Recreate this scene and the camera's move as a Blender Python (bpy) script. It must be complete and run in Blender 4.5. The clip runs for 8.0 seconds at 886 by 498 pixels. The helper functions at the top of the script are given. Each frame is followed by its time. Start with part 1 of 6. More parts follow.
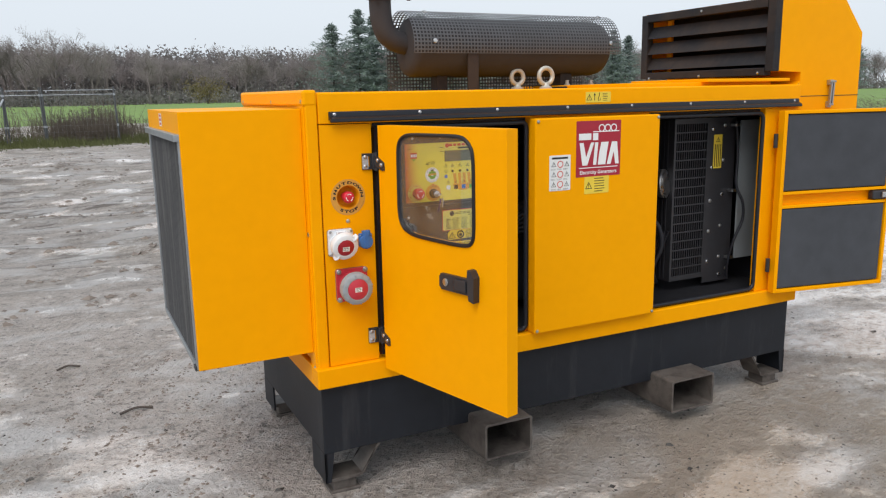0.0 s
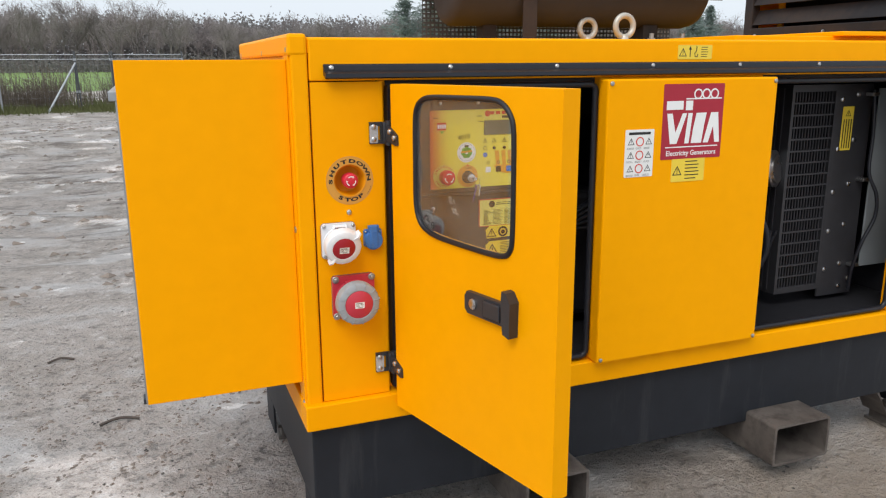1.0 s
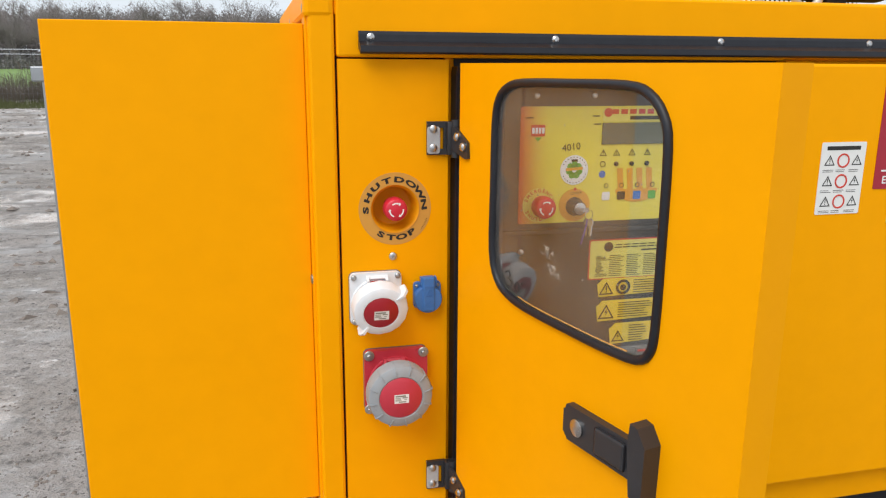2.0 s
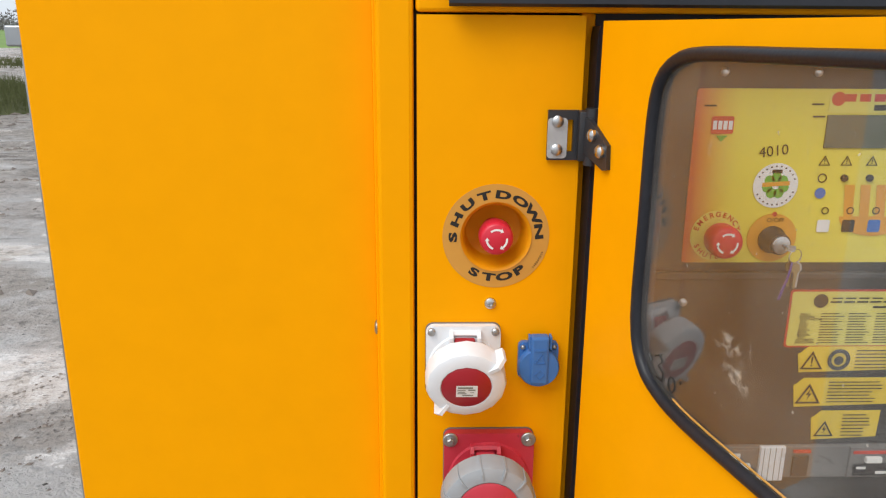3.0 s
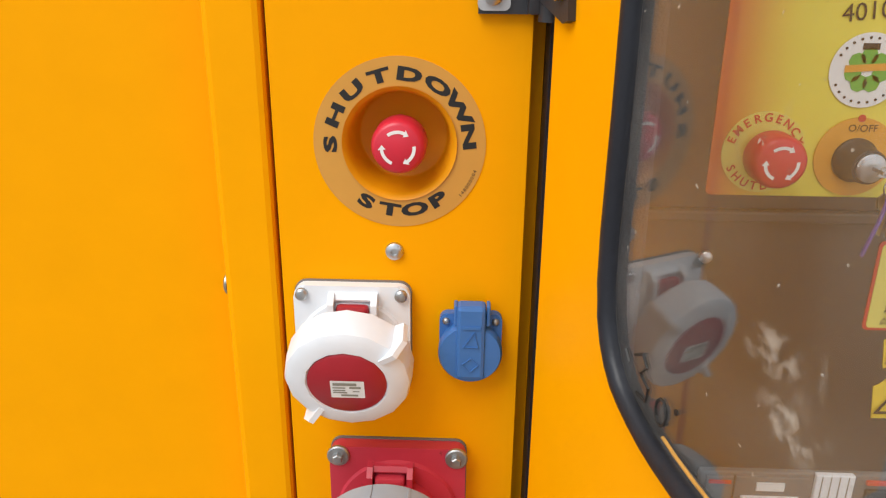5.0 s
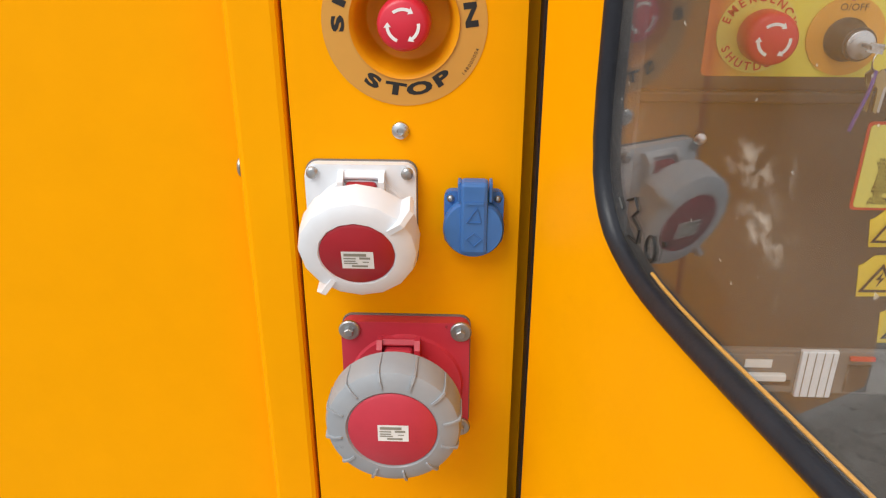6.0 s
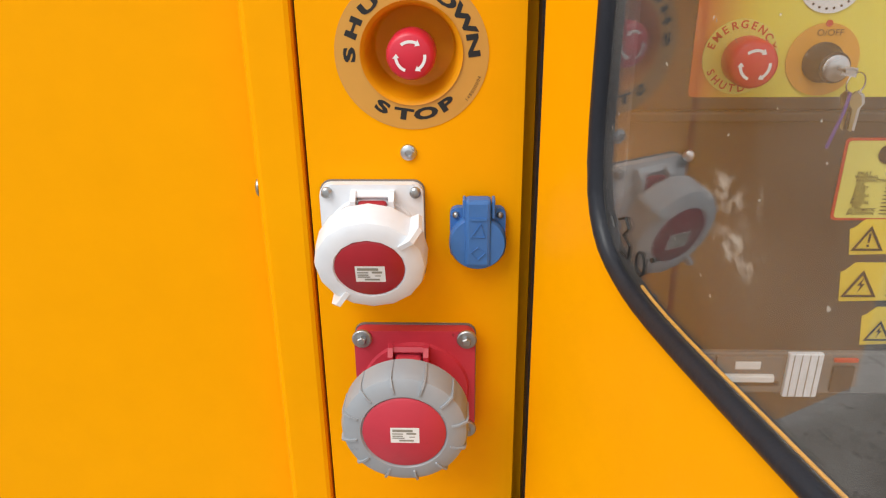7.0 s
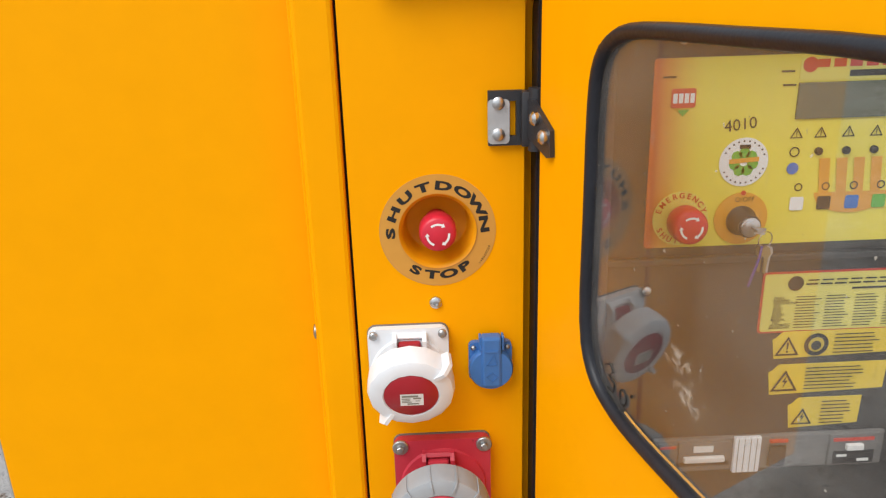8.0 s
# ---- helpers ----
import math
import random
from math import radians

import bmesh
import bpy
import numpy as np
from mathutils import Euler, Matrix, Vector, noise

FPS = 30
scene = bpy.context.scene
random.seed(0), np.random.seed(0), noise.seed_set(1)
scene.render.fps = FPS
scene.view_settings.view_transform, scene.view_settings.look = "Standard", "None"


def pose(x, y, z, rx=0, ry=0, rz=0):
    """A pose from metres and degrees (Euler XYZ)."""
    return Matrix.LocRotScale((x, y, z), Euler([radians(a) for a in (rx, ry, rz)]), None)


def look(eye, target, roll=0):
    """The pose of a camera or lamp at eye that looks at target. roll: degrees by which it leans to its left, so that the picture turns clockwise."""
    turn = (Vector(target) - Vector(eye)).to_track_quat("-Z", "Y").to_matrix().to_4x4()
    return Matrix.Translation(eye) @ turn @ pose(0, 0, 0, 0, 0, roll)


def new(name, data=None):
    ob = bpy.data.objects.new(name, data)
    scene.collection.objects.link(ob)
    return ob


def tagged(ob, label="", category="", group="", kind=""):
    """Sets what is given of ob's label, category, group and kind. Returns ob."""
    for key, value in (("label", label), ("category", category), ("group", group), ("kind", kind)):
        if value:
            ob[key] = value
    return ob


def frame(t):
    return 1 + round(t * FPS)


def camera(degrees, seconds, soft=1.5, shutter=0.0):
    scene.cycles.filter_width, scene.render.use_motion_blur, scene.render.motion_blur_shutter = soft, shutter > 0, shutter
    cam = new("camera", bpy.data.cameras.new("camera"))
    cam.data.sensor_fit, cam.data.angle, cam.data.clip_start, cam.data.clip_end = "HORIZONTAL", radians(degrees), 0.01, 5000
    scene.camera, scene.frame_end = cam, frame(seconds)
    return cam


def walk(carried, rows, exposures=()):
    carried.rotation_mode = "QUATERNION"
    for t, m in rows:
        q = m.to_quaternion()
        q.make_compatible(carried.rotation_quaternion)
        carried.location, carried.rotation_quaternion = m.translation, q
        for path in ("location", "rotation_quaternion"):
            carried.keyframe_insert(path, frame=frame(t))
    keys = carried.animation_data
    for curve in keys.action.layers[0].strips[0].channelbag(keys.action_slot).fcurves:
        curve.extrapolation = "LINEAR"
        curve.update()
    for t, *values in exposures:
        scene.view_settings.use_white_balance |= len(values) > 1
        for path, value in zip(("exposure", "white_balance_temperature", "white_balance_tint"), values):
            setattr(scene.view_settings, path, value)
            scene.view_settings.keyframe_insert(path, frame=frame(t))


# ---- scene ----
cam = camera(60.0, 8.0, soft=1.2)
PATH = [
    (0, (-0.749, -2.595, 1.501), (0.116, -0.836, 1.104), -1.1),
    (0.5, (-0.51, -2.344, 1.484), (0.278, -0.558, 1.049), -0.8),
    (1, (-0.347, -1.986, 1.443), (0.352, -0.172, 0.976), -0.4),
    (1.2, (-0.301, -1.848, 1.447), (0.36, -0.022, 0.971), -0.2),
    (2.3, (-0.019, -1.139, 1.377), (0.329, 0.774, 0.908), 0.4),
    (2.5, (0.009, -1.035, 1.385), (0.266, 0.884, 0.886), 0.4),
    (3, (0.064, -0.895, 1.386), (0.119, 1.026, 0.834), 0.4),
    (3.5, (0.135, -0.861, 1.376), (-0.072, 1.03, 0.76), 1.2),
    (4, (0.218, -0.756, 1.312), (-0.059, 1.088, 0.589), 0.5),
    (4.2, (0.204, -0.68, 1.279), (0.019, 1.148, 0.489), 0.5),
    (5.3, (0.207, -0.563, 1.26), (0.15, 1.322, 0.595), 0.6),
    (5.5, (0.209, -0.585, 1.235), (0.134, 1.289, 0.539), 0.2),
    (6, (0.206, -0.613, 1.229), (0.141, 1.209, 0.407), 0.1),
    (6.5, (0.212, -0.639, 1.23), (0.127, 1.184, 0.411), -0.2),
    (7, (0.202, -0.651, 1.255), (0.136, 1.176, 0.443), -0.6),
    (7.5, (0.179, -0.757, 1.345), (0.132, 1.101, 0.606), -1.4),
    (8, (0.135, -0.809, 1.406), (0.191, 1.079, 0.746), -1.7),
]
# The plan below is drawn in units of 1.09 m (rail screws 0.30 units apart).
UNIT = 1.09
walk(cam, [(t, look(eye, target, roll)) for t, eye, target, roll in PATH],
     exposures=[(0, 0.0), (0.5, 0.10), (1.2, 0.11), (3.0, 0.13), (4, 0.23), (5.5, 0.21), (8, 0.22)])


# ---- light: flat overcast daylight ----
world = bpy.data.worlds.new("overcast_sky")
scene.world = world
world.use_nodes = True
wn, wl = world.node_tree.nodes, world.node_tree.links
wn.clear()
sky = wn.new("ShaderNodeTexSky")
sky.sky_type, sky.sun_disc = "NISHITA", False
sky.sun_elevation, sky.sun_rotation = radians(52), radians(225)
sky.air_density, sky.dust_density, sky.ozone_density = 1.0, 3.0, 1.0
grey = wn.new("ShaderNodeHueSaturation")
grey.inputs["Saturation"].default_value = 0.22
veil = wn.new("ShaderNodeMix")
veil.data_type = "RGBA"
veil.inputs["Factor"].default_value = 0.8
veil.inputs["B"].default_value = (6.35, 6.95, 7.6, 1)
bg = wn.new("ShaderNodeBackground")
bg.inputs["Strength"].default_value = 0.132
wout = wn.new("ShaderNodeOutputWorld")
wl.new(sky.outputs["Color"], grey.inputs["Color"])
wl.new(grey.outputs["Color"], veil.inputs["A"])
wl.new(veil.outputs["Result"], bg.inputs["Color"])
wl.new(bg.outputs["Background"], wout.inputs["Surface"])

sun = new("sun", bpy.data.lights.new("sun", "SUN"))
sun.data.energy, sun.data.angle, sun.data.color = 1.9, radians(40), (1.0, 0.97, 0.92)
sun.matrix_world = look((-5, -5, 9), (0, 0, 0))


# ---- materials ----
def mat(name, color, rough=0.5, metal=0.0, var=0.12, grain=40.0, bump=0.0, bump_scale=300.0, spec=0.5, dirt=None, dirt_scale=6.0, dirt_at=(0.55, 0.75), run=1.0):
    """A painted, moulded or metal surface: colour varied at two scales, uneven gloss, fine relief, and dirt patches."""
    m = bpy.data.materials.new(name)
    m.use_nodes = True
    n, l = m.node_tree.nodes, m.node_tree.links
    b = n["Principled BSDF"]
    tc = n.new("ShaderNodeTexCoord")
    fine, wide = n.new("ShaderNodeTexNoise"), n.new("ShaderNodeTexNoise")
    fine.inputs["Scale"].default_value, fine.inputs["Detail"].default_value = grain, 6
    wide.inputs["Scale"].default_value, wide.inputs["Detail"].default_value = grain / 12, 3
    both = n.new("ShaderNodeMath")
    both.operation = "ADD"
    ramp = n.new("ShaderNodeMapRange")
    ramp.inputs["From Min"].default_value, ramp.inputs["From Max"].default_value = 0.6, 1.4
    ramp.inputs["To Min"].default_value, ramp.inputs["To Max"].default_value = 1 - var, 1 + var
    tint = n.new("ShaderNodeMix")
    tint.data_type, tint.blend_type = "RGBA", "MULTIPLY"
    tint.inputs["Factor"].default_value = 1.0
    tint.inputs["A"].default_value = (*color, 1)
    l.new(tc.outputs["Object"], fine.inputs["Vector"])
    l.new(tc.outputs["Object"], wide.inputs["Vector"])
    l.new(fine.outputs["Fac"], both.inputs[0])
    l.new(wide.outputs["Fac"], both.inputs[1])
    l.new(both.outputs[0], ramp.inputs["Value"])
    l.new(ramp.outputs["Result"], tint.inputs["B"])
    last = tint.outputs["Result"]
    if dirt:
        spots = n.new("ShaderNodeTexNoise")
        spots.inputs["Scale"].default_value, spots.inputs["Detail"].default_value = dirt_scale, 9
        spots.inputs["Roughness"].default_value = 0.65
        cut = n.new("ShaderNodeMapRange")
        cut.inputs["From Min"].default_value, cut.inputs["From Max"].default_value = dirt_at
        over = n.new("ShaderNodeMix")
        over.data_type = "RGBA"
        over.inputs["B"].default_value = (*dirt, 1)
        streak = n.new("ShaderNodeMapping")
        streak.inputs["Scale"].default_value = (1, 1, run)
        l.new(tc.outputs["Object"], streak.inputs["Vector"])
        l.new(streak.outputs["Vector"], spots.inputs["Vector"])
        l.new(spots.outputs["Fac"], cut.inputs["Value"])
        l.new(cut.outputs["Result"], over.inputs["Factor"])
        l.new(last, over.inputs["A"])
        last = over.outputs["Result"]
    l.new(last, b.inputs["Base Color"])
    rr = n.new("ShaderNodeMapRange")
    rr.inputs["From Min"].default_value, rr.inputs["From Max"].default_value = 0.3, 0.7
    rr.inputs["To Min"].default_value, rr.inputs["To Max"].default_value = max(0.02, rough - 0.06), min(1, rough + 0.06)
    l.new(wide.outputs["Fac"], rr.inputs["Value"])
    l.new(rr.outputs["Result"], b.inputs["Roughness"])
    b.inputs["Metallic"].default_value = metal
    b.inputs["Specular IOR Level"].default_value = spec
    if bump:
        relief = n.new("ShaderNodeTexNoise")
        relief.inputs["Scale"].default_value, relief.inputs["Detail"].default_value = bump_scale, 4
        bp = n.new("ShaderNodeBump")
        bp.inputs["Strength"].default_value, bp.inputs["Distance"].default_value = bump, 0.002
        l.new(tc.outputs["Object"], relief.inputs["Vector"])
        l.new(relief.outputs["Fac"], bp.inputs["Height"])
        l.new(bp.outputs["Normal"], b.inputs["Normal"])
    return m


YELLOW = mat("yellow_powder_coat", (0.93, 0.375, 0.0), 0.42, var=0.03, grain=20, bump=0.05, bump_scale=500, spec=0.06, dirt=(0.5, 0.2, 0.01), dirt_scale=34, dirt_at=(0.735, 0.78))
BASE = mat("charcoal_base_paint", (0.014, 0.016, 0.021), 0.5, var=0.2, grain=14, bump=0.08, spec=0.28, dirt=(0.045, 0.046, 0.05), dirt_scale=16, dirt_at=(0.56, 0.85), run=0.12)
BLACK = mat("black_powder_coat", (0.026, 0.026, 0.03), 0.42, var=0.2, grain=30, bump=0.15, bump_scale=700)
INSIDE = mat("dark_interior_steel", (0.013, 0.013, 0.016), 0.7, var=0.3, grain=20, bump=0.1, spec=0.2)
PLATE = mat("dark_grey_textured_panel", (0.035, 0.035, 0.037), 0.5, var=0.15, grain=60, bump=0.05, bump_scale=300)
RUBBER = mat("black_rubber", (0.013, 0.014, 0.019), 0.38, var=0.25, grain=60, bump=0.15, bump_scale=250, spec=0.35)
FILTER = mat("dusty_filter_mat", (0.075, 0.075, 0.078), 0.9, var=0.15, grain=40, bump=0.4, spec=0.2, dirt=(0.17, 0.165, 0.16), dirt_scale=16, dirt_at=(0.48, 0.75), run=0.1)
FOAM = mat("dark_grey_sound_foam", (0.066, 0.07, 0.08), 0.85, var=0.18, grain=12, bump=0.5, bump_scale=500, spec=0.2)
GALV = mat("galvanised_sheet", (0.36, 0.38, 0.40), 0.42, 0.8, var=0.18, grain=30, bump=0.05)
STEEL = mat("bright_steel", (0.55, 0.55, 0.55), 0.28, 1.0, var=0.12, grain=120)
ZINC = mat("zinc_plate", (0.42, 0.43, 0.43), 0.38, 0.9, var=0.2, grain=90, dirt=(0.2, 0.19, 0.17), dirt_scale=60)
PLATED = mat("worn_plated_steel", (0.50, 0.51, 0.52), 0.5, 0.35, var=0.15, grain=70, dirt=(0.25, 0.24, 0.22), dirt_scale=50, dirt_at=(0.58, 0.75))
TUBEM = mat("rain_wet_worn_steel_tube", (0.13, 0.112, 0.10), 0.5, 0.2, var=0.35, grain=16, bump=0.3, bump_scale=120, dirt=(0.05, 0.04, 0.036), dirt_scale=14, dirt_at=(0.46, 0.7))
RUSTY = mat("worn_dark_steel", (0.05, 0.045, 0.042), 0.6, 0.25, var=0.35, grain=18, bump=0.4, bump_scale=90, dirt=(0.24, 0.215, 0.19), dirt_scale=14, dirt_at=(0.45, 0.72))
MUFFLER = mat("heat_browned_steel", (0.044, 0.042, 0.046), 0.75, 0.0, var=0.2, grain=8, bump=0.1, spec=0.25, dirt=(0.045, 0.04, 0.038), dirt_scale=4)
GUARD_M = mat("dark_grey_perforated_sheet", (0.075, 0.078, 0.086), 0.5, 0.0, var=0.2, grain=14)
LOUVRE = mat("dark_louvre_paint", (0.017, 0.017, 0.02), 0.6, var=0.25, spec=0.25, dirt=(0.05, 0.033, 0.024), dirt_scale=5, dirt_at=(0.4, 0.75))
RED = mat("red_plastic", (0.52, 0.036, 0.06), 0.42, var=0.08, grain=60, bump=0.06, dirt=(0.12, 0.02, 0.02), dirt_scale=90, dirt_at=(0.66, 0.74))
DEEPRED = mat("dark_red_plastic", (0.36, 0.012, 0.022), 0.38, var=0.06, grain=60)
BUTTON = mat("red_push_button", (0.62, 0.02, 0.045), 0.35, var=0.05, grain=80)
WHITE = mat("white_plastic", (0.77, 0.795, 0.825), 0.4, var=0.05, grain=50, dirt=(0.5, 0.48, 0.44), dirt_scale=30, dirt_at=(0.6, 0.8))
GREYP = mat("light_grey_plastic", (0.31, 0.33, 0.35), 0.42, var=0.08, grain=50, dirt=(0.2, 0.2, 0.2), dirt_scale=50, dirt_at=(0.64, 0.76))
GREYD = mat("grey_gasket", (0.16, 0.155, 0.15), 0.6)
BLUE = mat("blue_plastic", (0.045, 0.155, 0.42), 0.42, var=0.08, grain=60, bump=0.04)
RINGY = mat("matt_ochre_sticker", (0.62, 0.30, 0.045), 0.5, var=0.05, grain=50)
# Recess cup: the panel's yellow hue at about four fifths strength.
CUPY = mat("darker_yellow_cup", (0.74, 0.295, 0.0), 0.45, var=0.06, grain=60, bump=0.04)
INK = mat("black_ink", (0.012, 0.011, 0.01), 0.5, var=0.1)
PAPER = mat("white_label", (0.78, 0.78, 0.76), 0.5, var=0.05)
STICKY = mat("yellow_warning_sticker", (0.8, 0.58, 0.05), 0.45, var=0.08, grain=30)
STICKP = mat("pale_yellow_sticker", (0.76, 0.68, 0.16), 0.45, var=0.06)
LOGO = mat("wine_red_sticker", (0.36, 0.012, 0.03), 0.4, var=0.05)
WHITEI = mat("white_ink", (0.8, 0.8, 0.79), 0.45, var=0.03)
REDI = mat("red_ink", (0.6, 0.05, 0.03), 0.45, var=0.06)
GREENI = mat("green_ink", (0.12, 0.42, 0.05), 0.45, var=0.06)
BLUEI = mat("blue_ink", (0.04, 0.16, 0.5), 0.45, var=0.06)
ORANGEI = mat("orange_ink", (0.73, 0.34, 0.04), 0.45, var=0.08)
GREYI = mat("grey_print", (0.26, 0.25, 0.2), 0.5, var=0.1)
LCD = mat("grey_green_display", (0.11, 0.125, 0.085), 0.25, var=0.06)
PURPLE = mat("violet_cord", (0.1, 0.06, 0.28), 0.7)
BRASS = mat("worn_brass", (0.42, 0.33, 0.18), 0.35, 1.0)
EYEM = mat("dull_cast_eyebolt", (0.5, 0.48, 0.43), 0.5, 0.35, var=0.2, bump=0.15)
BARK = mat("grey_brown_bark", (0.085, 0.07, 0.06), 0.9, var=0.3, grain=2)
# Distance haze is mixed into the twig and undergrowth base colours.
TWIGS = mat("haze_paled_bare_twigs", (0.29, 0.256, 0.25), 0.95, var=0.3, grain=0.3)
RUSSET = mat("russet_leaves", (0.24, 0.16, 0.12), 0.95, var=0.35, grain=0.4)
# Needles much paler than real ones: distance haze put into the colour.
NEEDLE = mat("haze_paled_needles", (0.27, 0.32, 0.305), 0.9, var=0.35, grain=0.6)
SCRUB = mat("haze_paled_undergrowth", (0.225, 0.21, 0.205), 0.95, var=0.4, grain=0.5)
OCHREL = mat("ochre_autumn_leaves", (0.2, 0.165, 0.08), 0.95, var=0.3, grain=0.6)
POSTM = mat("weathered_dark_steel_post", (0.085, 0.09, 0.095), 0.6, 0.2, var=0.3, grain=8)
SHEETG = mat("grey_painted_sheet", (0.2, 0.22, 0.235), 0.45, var=0.12, grain=10)
CLOD = mat("drying_mud_clods", (0.19, 0.155, 0.13), 0.7, var=0.35, grain=30, bump=0.4, bump_scale=120)
STALK = mat("dry_weed_stalks", (0.155, 0.128, 0.102), 0.95, var=0.35, grain=3)
GRASSB = mat("rough_green_grass", (0.115, 0.125, 0.05), 0.9, var=0.4, grain=3)
FIELD = mat("winter_crop_green", (0.145, 0.235, 0.05), 0.85, var=0.3, grain=1.2, bump=0.3, bump_scale=3)


def let_light_through(m, share=0.5):
    """Thin leaves and twigs: part of the light passes to the far side."""
    n, l = m.node_tree.nodes, m.node_tree.links
    b = n["Principled BSDF"]
    thin, mix = n.new("ShaderNodeBsdfTranslucent"), n.new("ShaderNodeMixShader")
    l.new(b.inputs["Base Color"].links[0].from_socket, thin.inputs["Color"])
    mix.inputs["Fac"].default_value = share
    l.new(b.outputs["BSDF"], mix.inputs[1])
    l.new(thin.outputs["BSDF"], mix.inputs[2])
    l.new(mix.outputs["Shader"], n["Material Output"].inputs["Surface"])


for leafy in (TWIGS, RUSSET, NEEDLE, SCRUB, OCHREL, STALK, GRASSB):
    let_light_through(leafy)


def control_print():
    """The printed panel face: yellow in the middle, running to red at both ends and along the lower right."""
    m = mat("printed_panel_face", (0.78, 0.66, 0.09), 0.32, var=0.04)
    n, l = m.node_tree.nodes, m.node_tree.links
    b = n["Principled BSDF"]
    old = b.inputs["Base Color"].links[0].from_socket
    tc = n.new("ShaderNodeTexCoord")
    sep = n.new("ShaderNodeSeparateXYZ")
    l.new(tc.outputs["Object"], sep.inputs["Vector"])
    for lo, hi in ((0.655 * UNIT, 0.705 * UNIT), (0.43 * UNIT, 0.355 * UNIT)):
        r = n.new("ShaderNodeMapRange")
        r.interpolation_type = "SMOOTHSTEP"
        r.inputs["From Min"].default_value, r.inputs["From Max"].default_value = lo, hi
        l.new(sep.outputs["X"], r.inputs["Value"])
        mix = n.new("ShaderNodeMix")
        mix.data_type = "RGBA"
        mix.inputs["B"].default_value = (0.62, 0.055, 0.03, 1)
        l.new(r.outputs["Result"], mix.inputs["Factor"])
        l.new(old, mix.inputs["A"])
        old = mix.outputs["Result"]
    l.new(old, b.inputs["Base Color"])
    return m


PRINT = control_print()


OPEN = 74.9  # degrees that the windowed door stands open
SPLASH = (((0.257, 1.031), 0.021, 1.9), ((0.272, 1.008), 0.024, 1.7))


def clear_pane():
    """Acrylic window: clear, with a film of dust and fine scratches."""
    m = bpy.data.materials.new("dusty_clear_pane")
    m.use_nodes = True
    n, l = m.node_tree.nodes, m.node_tree.links
    b = n["Principled BSDF"]
    b.inputs["Base Color"].default_value = (0.93, 0.92, 0.9, 1)
    b.inputs["Transmission Weight"].default_value = 1.0
    b.inputs["Roughness"].default_value = 0.0
    b.inputs["IOR"].default_value = 1.49
    film = n.new("ShaderNodeBsdfDiffuse")
    film.inputs["Color"].default_value = (0.62, 0.56, 0.48, 1)
    tc = n.new("ShaderNodeTexCoord")
    a, s = n.new("ShaderNodeTexNoise"), n.new("ShaderNodeTexNoise")
    a.inputs["Scale"].default_value, a.inputs["Detail"].default_value = 9, 8
    s.inputs["Scale"].default_value, s.inputs["Detail"].default_value = 55, 10
    stretch = n.new("ShaderNodeMapping")
    stretch.inputs["Rotation"].default_value = (0.0, 0.4, 0.3)
    stretch.inputs["Scale"].default_value = (1, 1, 0.35)
    r1, r2 = n.new("ShaderNodeMapRange"), n.new("ShaderNodeMapRange")
    r1.inputs["From Min"].default_value, r1.inputs["From Max"].default_value = 0.35, 0.8
    r1.inputs["To Min"].default_value, r1.inputs["To Max"].default_value = 0.012, 0.075
    r2.inputs["From Min"].default_value, r2.inputs["From Max"].default_value = 0.66, 0.72
    r2.inputs["To Min"].default_value, r2.inputs["To Max"].default_value = 0.0, 0.10
    add = n.new("ShaderNodeMath")
    mix = n.new("ShaderNodeMixShader")
    l.new(tc.outputs["Object"], a.inputs["Vector"])
    l.new(tc.outputs["Object"], stretch.inputs["Vector"])
    l.new(stretch.outputs["Vector"], s.inputs["Vector"])
    l.new(a.outputs["Fac"], r1.inputs["Value"])
    l.new(s.outputs["Fac"], r2.inputs["Value"])
    l.new(r1.outputs["Result"], add.inputs[0])
    l.new(r2.outputs["Result"], add.inputs[1])
    # dried specks, then two dried splashes
    speck = n.new("ShaderNodeTexNoise")
    speck.inputs["Scale"].default_value, speck.inputs["Detail"].default_value = 130, 2
    fleck = n.new("ShaderNodeMapRange")
    fleck.inputs["From Min"].default_value, fleck.inputs["From Max"].default_value = 0.735, 0.77
    fleck.inputs["To Max"].default_value = 0.4
    l.new(tc.outputs["Object"], speck.inputs["Vector"])
    l.new(speck.outputs["Fac"], fleck.inputs["Value"])
    dots = n.new("ShaderNodeMath")
    l.new(add.outputs[0], dots.inputs[0])
    l.new(fleck.outputs["Result"], dots.inputs[1])
    total = dots.outputs[0]
    for (u, z), r, wide in SPLASH:
        at = [c * UNIT for c in (0.239 + u * math.cos(radians(OPEN)), -0.013 - u * math.sin(radians(OPEN)), z)]
        gap = n.new("ShaderNodeVectorMath")
        gap.operation = "DISTANCE"
        flat_ = n.new("ShaderNodeMapping")
        flat_.inputs["Location"].default_value = (-at[0], -at[1], -at[2] * wide)
        flat_.inputs["Scale"].default_value = (1, 1, wide)
        l.new(tc.outputs["Object"], flat_.inputs["Vector"])
        l.new(flat_.outputs["Vector"], gap.inputs[0])
        near = n.new("ShaderNodeMapRange")
        near.inputs["From Min"].default_value, near.inputs["From Max"].default_value = r * UNIT, 0.3 * r * UNIT
        l.new(gap.outputs["Value"], near.inputs["Value"])
        blot = n.new("ShaderNodeTexNoise")
        blot.inputs["Scale"].default_value, blot.inputs["Detail"].default_value = 120, 8
        l.new(tc.outputs["Object"], blot.inputs["Vector"])
        edge = n.new("ShaderNodeMapRange")
        edge.inputs["From Min"].default_value, edge.inputs["From Max"].default_value = 0.50, 0.62
        edge.inputs["To Max"].default_value = 0.32
